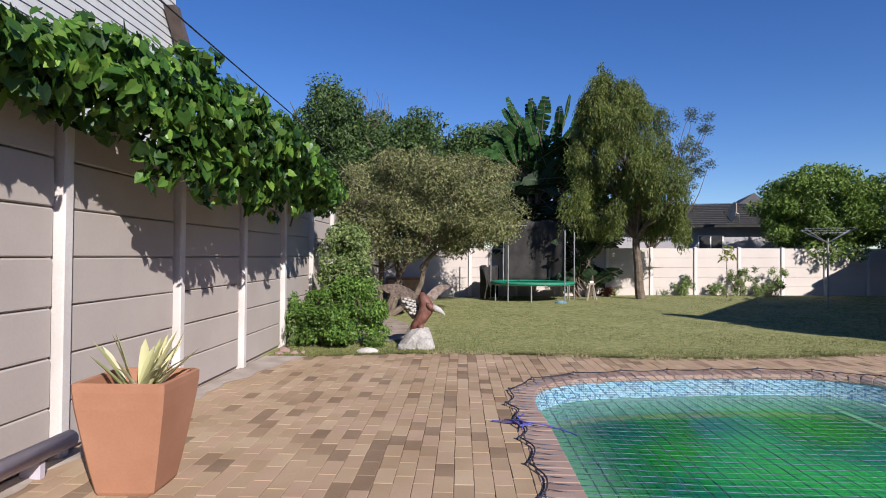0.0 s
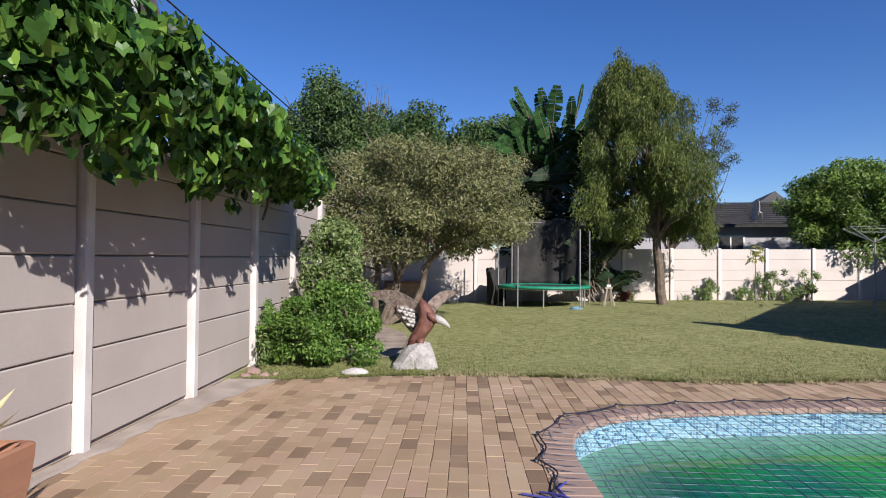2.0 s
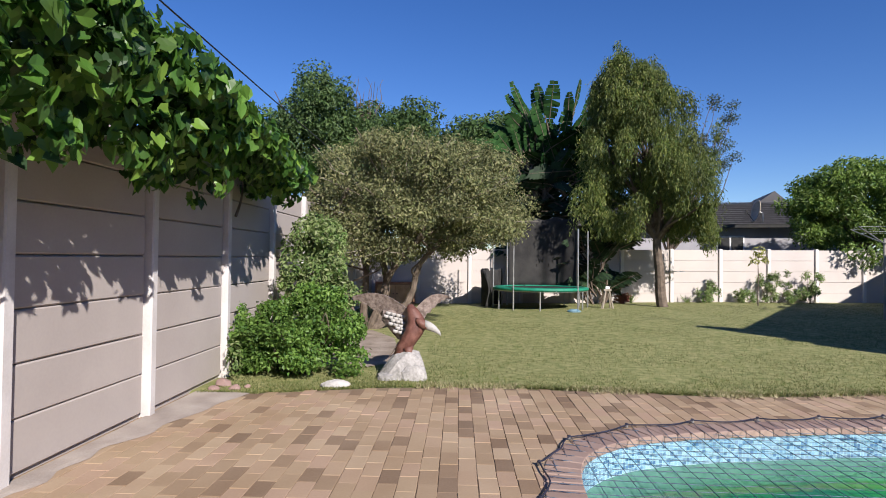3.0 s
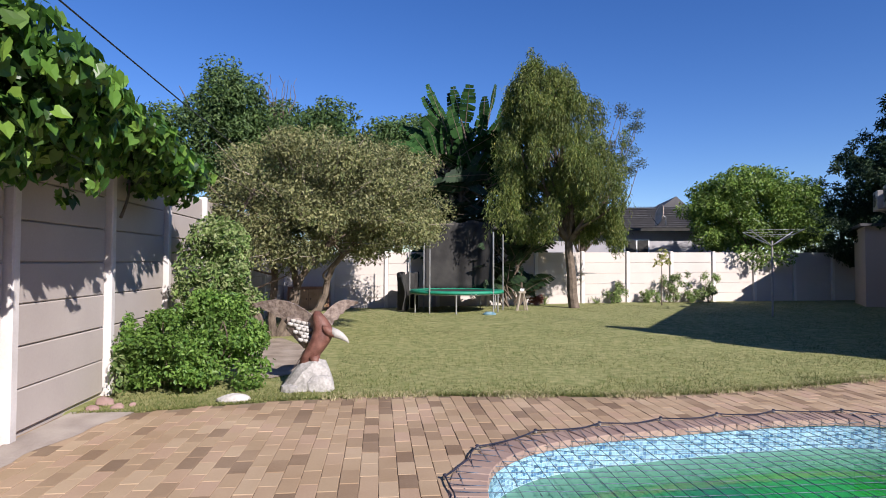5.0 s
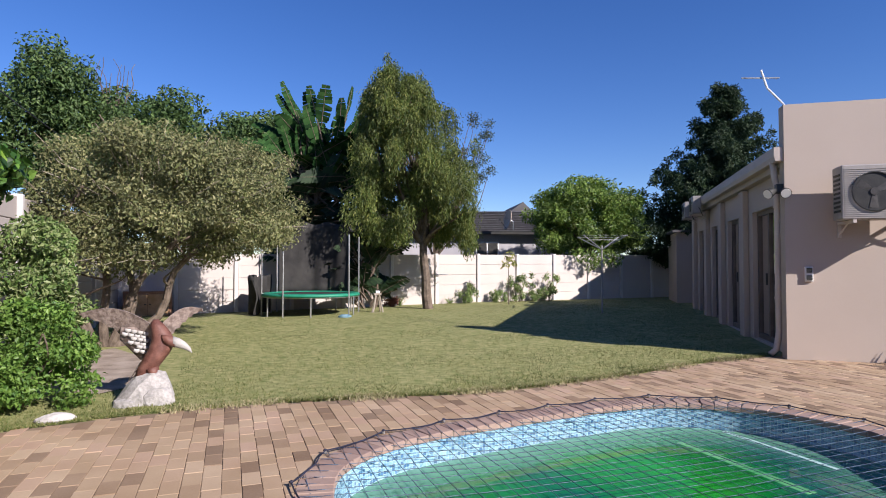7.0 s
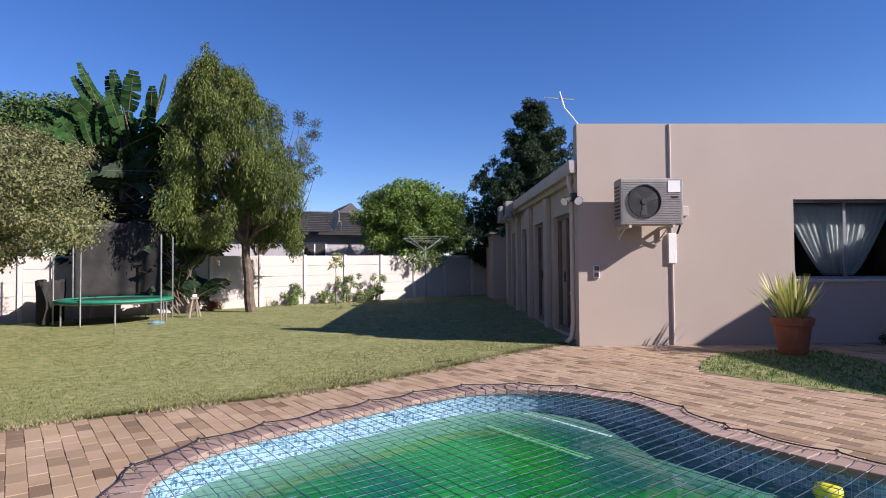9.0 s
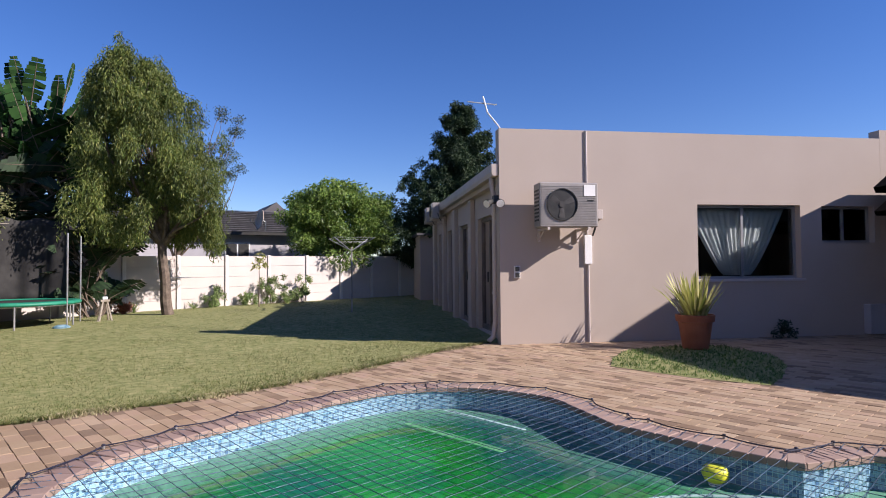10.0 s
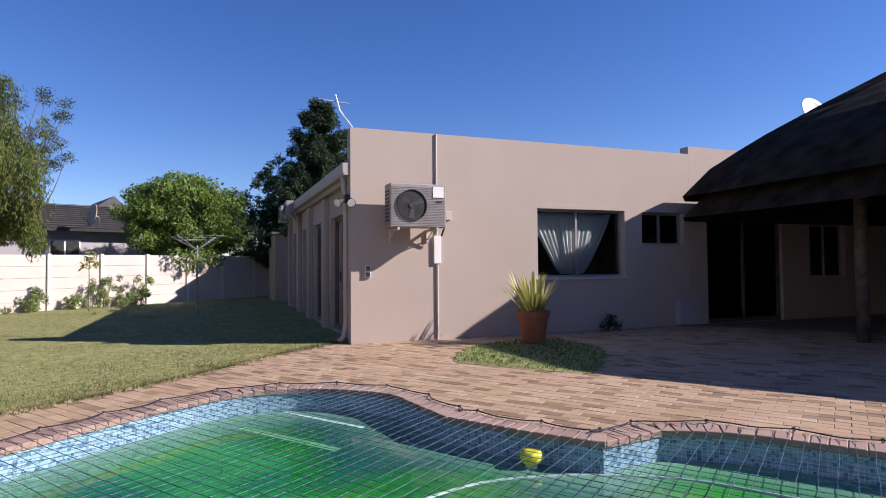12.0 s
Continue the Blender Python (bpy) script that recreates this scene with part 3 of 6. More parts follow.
M_NOSE_LOW = surf("green_tinted_step_edge", (0.06, 0.30, 0.10), (0.16, 0.42, 0.19), 3, 30, 0.5, 0.05)
for x0, y0, y1, wide, mat in ((4.46, 6.76, 7.88, 0.075, M_NOSE), (3.82, 6.48, 7.74, 0.11, M_NOSE_LOW)):
    st_ = Geo().box(x0 + 0.01, 5.15, y0 + 0.01, 8.0, -1.09, WATER_Z - 0.03, 0, 0.02).ob("step", M_FLOORP, pool, "algae-covered corner step under water")
    Geo().box(x0, x0 + wide, y0, y1, WATER_Z - 0.05, WATER_Z + 0.0025, 0, 0.012).ob("nosing", mat, st_, "step edge just awash")
rim_xy = [(p.x, p.y) for p in offset(EDGE, -0.003)]
rw = random.Random(41)
pool_pts = [Vector(p) for p in rim_xy]
for i in range(40):
    for j in range(64):
        x, y = 0.5 + 0.125 * i + rw.uniform(-0.02, 0.02), 0.5 + 0.125 * j + rw.uniform(-0.02, 0.02)
        if inside(x, y, rim_xy) and min((x - q[0]) ** 2 + (y - q[1]) ** 2 for q in rim_xy) > 0.004:
            pool_pts.append(Vector((x, y)))
nr = len(rim_xy)
wv, _, wf = geometry.delaunay_2d_cdt(pool_pts, [(i, (i + 1) % nr) for i in range(nr)], [], 1, 1e-5)[:3]
w = tagged(Geo().add([(p.x, p.y, WATER_Z) for p in wv], [tuple(f) for f in wf]).ob("water", M_WATER), "still murky green pool water", "water", kind="structure")
rim_np = np.array(rim_xy)
reach_ = [float(np.sqrt(((rim_np - np.array((p.x, p.y))) ** 2).sum(1).min())) for p in wv]
reach_ = [min(1, d / (0.85 + 0.3 * noise.noise((p.x * 1.1, p.y * 1.1, 2.0)))) for d, p in zip(reach_, wv)]
# Painted depth tint: distance from the rim stands in for water depth.
w.data.attributes.new("depth", "FLOAT", "POINT").data.foreach_set("value", [1 - (1 - d) ** 1.7 for d in reach_])

# coping bricks, laid across the edge
cop = thing("pool_coping", "purple-brown brick coping laid around the pool edge", "coping", kind="structure")
g = Geo()
total = sum((EDGE[(i + 1) % n] - EDGE[i]).length for i in range(n))
count = round(total / 0.113)
marks, run, k = [], 0.0, 0
for i in range(n):
    a, b = EDGE[i], EDGE[(i + 1) % n]
    d = (b - a).length
    while k < count and k * total / count < run + d:
        s = (k * total / count - run) / d
        t = (EDGE[(i + 4) % n] - EDGE[i - 3]).normalized()
        marks.append((a.lerp(b, s), t))
        k += 1
    run += d
bm_brick = None
for a, t in marks:
    o = Vector((t.y, -t.x, 0))
    c = a + o * 0.098
    c.z = -0.003 + rg.uniform(-0.002, 0.002)
    m = Matrix.Translation(c) @ Matrix(((o.x, t.x, 0, 0), (o.y, t.y, 0, 0), (0, 0, 1, 0), (0, 0, 0, 1)))
    if bm_brick is None:
        bm_brick = Geo().box(-0.112, 0.112, -0.0535, 0.0535, -0.042, 0.012, 0, 0.005).ob("brick", M_COPING, cop)
        bm_brick.data.materials[0] = surf("coping_brick_single", (0.25, 0.168, 0.136), (0.359, 0.265, 0.218), 5, 90, 0.8, 0.3, rand="object", c3=[(0.195, 0.129, 0.113), (0.335, 0.234, 0.183), (0.281, 0.195, 0.164), (0.374, 0.273, 0.218)], dist=0.004)
        bm_brick.matrix_basis = m
    else:
        q = new("brick", bm_brick.data)
        q.parent, q.matrix_basis = cop, m
Geo().loft([[(p.x, p.y, z) for p in pp] for pp, z in ((offset(EDGE, 0.21), -0.004), (offset(EDGE, -0.008), -0.004), (offset(EDGE, -0.008), -0.036))], 0, False).ob("mortar_bed", M_CEMENT, cop)

# safety net over the pool
net = thing("pool_net", "taut blue-grey square-mesh safety net over the pool", "pool net", at=(2.8, 5.0, 0.02))
NET = []
NET_OUT = offset(EDGE, 0.22)
for i, p in enumerate(offset(EDGE, 0.2)):
    w = 0.05 - 0.075 * abs(math.sin(math.pi * i / 9)) + 0.02 * noise.noise((i * 0.3, 0, 0))
    NET.append(p + (NET_OUT[i] - EDGE[i]).normalized() * w)
net_xy = [(p.x, p.y) for p in NET]


def crossings(poly, axis, val):
    out, m = [], len(poly)
    for i in range(m):
        a, b = poly[i], poly[(i + 1) % m]
        if (a[axis] > val) != (b[axis] > val):
            s = (val - a[axis]) / (b[axis] - a[axis])
            out.append(a[1 - axis] + (b[1 - axis] - a[1 - axis]) * s)
    return sorted(out)


def cord(g, axis, val, a, b, k):
    m = max(6, int((b - a) / 0.12))
    path = []
    for i in range(m + 1):
        s = i / m
        u = a + (b - a) * s
        side = val + 0.012 * noise.noise((u * 3, val * 9, k))
        x, y = (side, u) if axis == 0 else (u, side)
        path.append((x, y, 0.024 - 0.045 * math.sin(math.pi * s) ** 0.5 + 0.004 * noise.noise((u * 8, val * 5, k))))
    g.tube(path, 0.0023, 4)


for axis, name in ((1, "crosswise_cord"), (0, "lengthwise_cord")):
    g = Geo()
    lo = min(p[axis] for p in net_xy)
    hi = max(p[axis] for p in net_xy)
    val = lo + 0.06
    while val < hi:
        c = crossings(net_xy, axis, val)
        for a, b in zip(c[::2], c[1::2]):
            if b - a > 0.1:
                cord(g, axis, val, a, b, axis)
        val += 0.102
    tagged(g.ob(name, M_CORD, net, smooth=True), kind="stuff")
g = Geo()
rim = [Vector((p.x, p.y, 0.026)) for p in NET]
g.tube(rim + [rim[0]], 0.0055, 5)
g.ob("border_rope", M_ROPE, net, "dark scalloped border rope")
place(net)
for i in range(0, len(rim), 9):
    p = rim[i]
    anch = Geo().disc((p.x, p.y, 0.018), 0.012, (0, 0, 1), 0.022, 8).ball((p.x, p.y, 0.03), 0.015, 0.015, 0.01, 8, 5, 1).ob("anchor", [M_STEEL, M_ROPE], net)
    anch.matrix_parent_inverse = Matrix.Translation(net.location).inverted()

# loose blue rope tied to the net by the near corner
g = Geo()
g.tube([(0.30, 6.08, 0.014), (0.42, 6.02, 0.02), (0.52, 5.98, 0.034), (0.66, 5.93, 0.035), (0.78, 5.90, 0.012), (0.86, 5.82, 0.006), (0.9, 5.76, 0.002)], 0.006, 6)
g.tube([(0.50, 5.80, 0.026), (0.53, 5.95, 0.036), (0.50, 6.12, 0.03), (0.56, 6.22, 0.03)], 0.006, 6)
g.tube([(0.40, 6.10, 0.016), (0.5, 5.99, 0.045), (0.58, 5.9, 0.04), (0.5, 5.88, 0.034), (0.46, 6.0, 0.034)], 0.007, 6)
tagged(g.ob("blue_rope", M_BLUE_ROPE), "loose blue rope knotted to the net", "rope")

# floating chlorine dispenser and cleaner hose
fl = thing("pool_float", "yellow round chlorine float lying on the water", "pool float", at=(4.35, 4.97, WATER_Z))
g = Geo()
g.loft([[(4.35 + 0.88 * r * math.cos(a * 0.3927), 4.97 + 0.88 * r * math.sin(a * 0.3927), WATER_Z + z) for a in range(16)] for r, z in ((0.05, 0.02), (0.085, 0.04), (0.10, 0.07), (0.10, 0.10), (0.085, 0.125), (0.03, 0.13))])
g.ob("cap", M_YELLOW, fl, smooth=True)
Geo().tube([(4.35, 4.97, WATER_Z - 0.08), (4.35, 4.97, WATER_Z + 0.03)], 0.045, 12).ob("basket", M_WHITE, fl, "white plastic basket")
place(fl)
g = Geo()
hp = [Vector(p) for p in ((3.1, 5.28, 0), (3.35, 5.29, 0), (3.63, 5.22, 0), (3.9, 5.1, 0), (4.16, 4.87, 0), (4.45, 4.48, 0), (4.70, 3.9, 0), (4.72, 3.2, 0), (4.9, 2.5, 0))]
path = []
for i in range(len(hp) - 1):
    for j in range(8):
        s = j / 8
        a, b, c, d = hp[max(i - 1, 0)], hp[i], hp[i + 1], hp[min(i + 2, len(hp) - 1)]
        q = 0.5 * ((2 * b) + (c - a) * s + (2 * a - 5 * b + 4 * c - d) * s * s + (-a + 3 * b - 3 * c + d) * s**3)
        path.append((q.x, q.y, WATER_Z - 0.003))
g.tube(path, [0.015 + 0.0015 * (i % 2) for i in range(len(path))], 8)
tagged(g.ob("cleaner_hose", M_HOSE, smooth=True), "pale ribbed pool cleaner hose floating on the water", "hose")

# ---- precast panel walls ----

def panel_wall(name, label, p0, p1, first, pitch, bays, rows, mat, base=0.0, lift=0.0, edge=0.008, ph=0.322, half=0.052, post_mat=None):
    """Posts from p0 towards p1 at the pitch, with stacked panels between them."""
    p0, p1 = Vector((*p0, 0)), Vector((*p1, 0))
    d = (p1 - p0).normalized()
    w = thing(name, label, "wall", kind="structure")
    rot = Matrix(((d.x, -d.y, 0, 0), (d.y, d.x, 0, 0), (0, 0, 1, 0), (0, 0, 0, 1)))
    H = rows * ph
    pm = Geo().box(0.065, pitch - 0.065, 0.02, 0.065, 0.004, ph - 0.004 * edge / 0.008, 0, edge).ob("panel", mat, w)
    post = Geo().box(-half, half, -0.035, 0.10, -0.2, H + 0.03, 0, 0.012).ob("post", post_mat or M_POST, w)
    # Added backing sheet that stops sunlight leaking through the panel joints.
    Geo().box(first - 0.05, first + bays * pitch + 0.05, 0.05, 0.06, -0.2, base + H - 0.02).ob("light_stop_sheet", mat, w).matrix_basis = Matrix.Translation(p0) @ rot
    one = True
    for i in range(bays + 1):
        m = Matrix.Translation(p0 + d * (first + i * pitch) + Vector((0, 0, base + lift * i))) @ rot
        if one:
            post.matrix_basis = m
        else:
            q = new("post", post.data)
            q.parent, q.matrix_basis = w, m
        if i < bays:
            for r in range(rows):
                mm = m @ Matrix.Translation((0, 0.004 * noise.noise((i * 3.1, r * 2.7, 0)), r * ph)) @ Matrix.Rotation(0.004 * noise.noise((i * 1.7, r * 3.3, 5)) - lift / pitch, 4, "Y")
                if one:
                    pm.matrix_basis = mm
                    one = False
                else:
                    q = new("panel", pm.data)
                    q.parent, q.matrix_basis = w, mm
    return w


wl = panel_wall("wall_left", "grey-pink precast concrete panel wall with white posts", (-2.44, -7), (-2.44, 20), 6.62 + 7 - 8 * 1.53, 1.53, 17, 7, M_PANEL, -0.05, 0.0095, 0.008, 0.3085, 0.044)
wb = panel_wall("wall_back", "cream precast concrete panel wall along the far lawn", (-2.654, 20.351), (12.28, 21.74), 0.0, 1.5, 13, 5, M_BPANEL, 0.01, 0.012, 0.003, 0.322, 0.052, surf("cream_post", (0.58, 0.54, 0.50), (0.66, 0.62, 0.58), 3, 60, 0.8, 0.2))
# Unseen wall added to cut the skylight that reaches the patio.
tagged(Geo().box(-2.55, 20, -7.25, -7.0, -0.1, 4.2).ob("sky_block_wall", M_WALL), "plain unseen wall added behind the yard to block skylight", "wall", kind="structure")

M_GUTTER = surf("painted_gutter", (0.39, 0.335, 0.3), (0.445, 0.382, 0.343), 3, 60, 0.6, 0.08)
# ---- house: local x along the end wall, y into the house ----
HM = Matrix(((0.825, 0.566, 0, 7.6), (-0.566, 0.825, 0, 9.8), (0, 0, 1, 0), (0, 0, 0, 1)))
TH = 0.23
house = thing("house", "flat-roofed beige plastered house with sliding doors along the lawn", "house", at=(7.6, 9.8, 0))


def wall_with_holes(m, a0, a1, z0, z1, holes):
    """One slab along x, TH deep, with openings (x0, x1, z0, z1) cut through it."""
    loops = [[(a0, z0), (a1, z0), (a1, z1), (a0, z1)]] + [[(p, r), (p, t), (q, t), (q, r)] for p, q, r, t in holes]
    tri = geometry.tessellate_polygon([[Vector((x, z, 0)) for x, z in l] for l in loops])
    flat = [p for l in loops for p in l]
    n = len(flat)
    v = [(x, 0, z) for x, z in flat] + [(x, TH, z) for x, z in flat]
    f = [tuple(t) for t in tri] + [tuple(i + n for i in reversed(t)) for t in tri]
    at = 0
    for l in loops:
        f += [(at + i, at + (i + 1) % 4, at + (i + 1) % 4 + n, at + i + n) for i in range(4)]
        at += 4
    return Geo(m).add(v, f)


wall_with_holes(HM, 0, 7.28, -0.1, 3.63, [(3.58, 5.60, 1.05, 2.37), (6.03, 7.13, 1.69, 2.36)]).ob("end_wall", M_WALL, house, "beige plaster end wall with parapet")
wall_with_holes(HM, 7.283, 14.5, -0.1, 3.79, [(7.76, 10.0, 0.0, 2.32), (10.9, 12.1, 0.95, 2.2)]).ob("patio_wall", M_WALL, house)
SIDE = [(0.95, 2.35), (3.2, 4.45), (5.2, 6.25), (7.05, 8.1)]
SM = HM @ Matrix(((0, 1, 0, 0.12), (1, 0, 0, 0), (0, 0, 1, 0), (0, 0, 0, 1)))
wall_with_holes(SM, TH + 0.002, 9.0, -0.1, 2.95, [(a, b, 0.05, 2.28) for a, b in SIDE]).ob("side_wall", M_WALL, house)
for y in (2.78, 4.83, 6.65, 8.55):
    Geo(HM).box(0.02, 0.117, y - 0.17, y + 0.17, -0.1, 2.72, 0, 0.01).ob("pilaster", M_WALL, house)
Geo(HM).box(0.12, 14.5, 9.0, 9.23, -0.1, 2.95).ob("far_wall", M_WALL, house)
Geo(HM).box(0.9, 14.5, 9.235, 13.2, -0.1, 3.05).ob("rear_wing", M_WALL, house)
Geo(HM).box(-0.12, 0.897, 11.0, 13.2, -0.1, 2.42).ob("outbuilding", M_WALL, house)
Geo(HM).box(-0.25, 1.0, 10.8, 13.3, 2.423, 2.5).ob("outbuilding_roof", M_ROOFT, house)
Geo(HM).box(14.5, 14.73, 0, 9.23, -0.1, 3.6).ob("outer_wall", M_WALL, house)
g = Geo(HM)
g.add([(0.0, 0.24, 2.98), (14.6, 0.24, 3.3), (14.6, 9.3, 3.3), (0.0, 9.3, 2.98), (0.0, 0.24, 3.03), (14.6, 0.24, 3.36), (14.6, 9.3, 3.36), (0.0, 9.3, 3.03)], [(3, 2, 1, 0), (4, 5, 6, 7), (0, 1, 5, 4), (2, 3, 7, 6), (0, 4, 7, 3), (1, 2, 6, 5)])
roof = g.ob("roof", M_ROOFT, house, "low sheet roof behind the parapet")
Geo(HM).box(0.0, 0.117, 0.24, 9.3, 2.74, 2.975).ob("fascia", M_WALL, house)
g = Geo(HM)
prof = [(-0.005, 3.03), (-0.125, 3.03), (-0.125, 2.90), (-0.105, 2.83), (-0.005, 2.83)]
g.loft([[(x, y, z) for x, z in prof] for y in (0.02, 9.3)])
g.ob("gutter", M_GUTTER, house, "beige painted gutter")
Geo(HM).tube([(-0.07, 0.30, 2.86), (-0.05, 0.30, 2.62), (-0.02, 0.30, 2.5), (-0.02, 0.30, 0.35), (-0.06, 0.29, 0.1), (-0.15, 0.26, 0.03)], 0.045, 10).ob("downpipe", M_TRIM, house, "painted downpipe", smooth=True)
for z in (0.85, 2.2):
    Geo(HM).tube([(-0.02, 0.30, z - 0.02), (-0.02, 0.30, z + 0.02)], 0.056, 10).ob("pipe_bracket", M_TRIM, house)
Geo(HM).tube([(1.53, -0.010, 3.62), (1.53, -0.010, 1.83)], 0.020, 8).ob("conduit", M_TRIM, house)
Geo(HM).box(1.47, 1.60, -0.045, 0.0, 1.33, 1.82, 0, 0.006).ob("conduit_box", M_WHITE, house)
Geo(HM).tube([(1.54, -0.012, 1.34), (1.54, -0.012, 0.0)], 0.022, 8).ob("conduit", M_TRIM, house)
Geo(HM).box(1.66, 1.80, -0.06, 0.0, 2.1, 2.26, 0, 0.006).ob("junction_box", M_TRIM, house)
g = Geo(HM)
g.box(0.235, 0.335, -0.035, 0, 1.10, 1.31, 0, 0.004)
for z in (1.12, 1.225):
    g.box(0.25, 0.32, -0.05, -0.03, z, z + 0.07, 1)
g.ob("outdoor_socket", [M_WHITE, M_DARK], house, "white double outdoor socket with dark covers")
# White box in a grey material, its shade put into the colour.
Geo(HM).box(6.84, 7.42, -0.16, 0.0, 0.02, 0.56, 0, 0.01).ob("meter_box", M_NWALL, house, "white box at the foot of the wall, greyed by painted shade")


def window(name, x0, x1, z0, z1, depth, mull, label=""):
    w = Geo(HM)
    t = 0.045
    w.box(x0, x1, depth, depth + 0.05, z0, z0 + t)
    w.box(x0, x1, depth, depth + 0.05, z1 - t, z1)
    for x in [x0, x1 - t] + [x0 + (x1 - x0) * q - t / 2 for q in mull]:
        w.box(x, x + t, depth + 0.002, depth + 0.048, z0 + t, z1 - t)
    o = w.ob(name, M_ALU, house, label)
    xs = [x0 + t] + [x0 + (x1 - x0) * q for q in mull] + [x1 - t]
    for a, b in zip(xs, xs[1:]):
        p = Geo(HM).box(a, b, depth + 0.022, depth + 0.028, z0 + t, z1 - t).ob("pane", M_GLASS, o)
        p.visible_shadow = False
    return o


window("window", 3.58, 5.60, 1.05, 2.37, 0.13, [0.47], "aluminium window with two panes")
Geo(HM).box(3.52, 5.66, -0.04, 0.12, 1.0, 1.048, 0, 0.006).ob("window_sill", M_TRIM, house)
window("window", 6.03, 7.13, 1.69, 2.36, 0.13, [0.5])
window("window", 10.9, 12.1, 0.95, 2.2, 0.1, [0.5])


def sliding_door(side, a, b, z0, z1):
    m = HM @ Matrix.Translation((0.12, 0, 0)) @ Matrix(((0, 1, 0, 0), (1, 0, 0, 0), (0, 0, 1, 0), (0, 0, 0, 1))) if side else HM
    w = Geo(m)
    t = 0.07
    w.box(a, b, 0.08, 0.16, z1 - t, z1)
    w.box(a, b, 0.08, 0.16, z0, z0 + 0.09)
    mid = (a + b) / 2
    for x in (a, mid - t / 2, b - t):
        w.box(x, x + t, 0.082, 0.158, z0 + 0.09, z1 - t)
    d = w.ob("sliding_door", M_DOOR, house, "dark-framed glass sliding door")
    for x0, x1 in ((a + t, mid - t / 2), (mid + t / 2, b - t)):
        p = Geo(m).box(x0, x1, 0.116, 0.124, z0 + 0.09, z1 - t).ob("pane", M_GLASS, d)
        p.visible_shadow = False
    Geo(m).box(mid + 0.05, mid + 0.09, 0.05, 0.078, z0 + 0.95, z0 + 1.15, 0, 0.006).ob("handle", M_DARK, d)


for a, b in SIDE:
    sliding_door(True, a, b, 0.05, 2.28)
sliding_door(False, 7.76, 10.0, 0.0, 2.32)
# Added inner wall and floor, the rooms' darkness put into a near-black colour.
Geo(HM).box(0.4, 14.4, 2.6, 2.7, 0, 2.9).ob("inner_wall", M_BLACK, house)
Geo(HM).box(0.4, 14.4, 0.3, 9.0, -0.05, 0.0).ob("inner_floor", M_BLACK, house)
place(house)

# curtain: two gathered halves drawn to the middle of the sill
g = Geo(HM)
cols, rws = 64, 14
v = []
for j in range(rws + 1):
    s = j / rws
    half = 0.98 * (1 - s) ** 0.85 + 0.25 * s
    for i in range(cols + 1):
        q = -1 + 2 * i / cols
        z = 2.33 - 1.22 * s
        v.append((4.52 + q * half, 0.30 + 0.03 * math.sin(i * 1.55 + 0.5 * math.sin(i)) * (0.3 + s), z))
f = [(j * (cols + 1) + i, j * (cols + 1) + i + 1, (j + 1) * (cols + 1) + i + 1, (j + 1) * (cols + 1) + i) for j in range(rws) for i in range(cols)]
cu = tagged(g.add(v, f).ob("curtain", M_CURTAIN, smooth=True), "white gathered lace curtain drawn in to a point behind the window", "curtain")
cu.modifiers.new("thick", "SOLIDIFY").thickness = 0.003


M_FAN = surf("dusty_black_plastic", (0.03, 0.028, 0.027), (0.06, 0.056, 0.053), 9, 60, 0.5, 0.1)


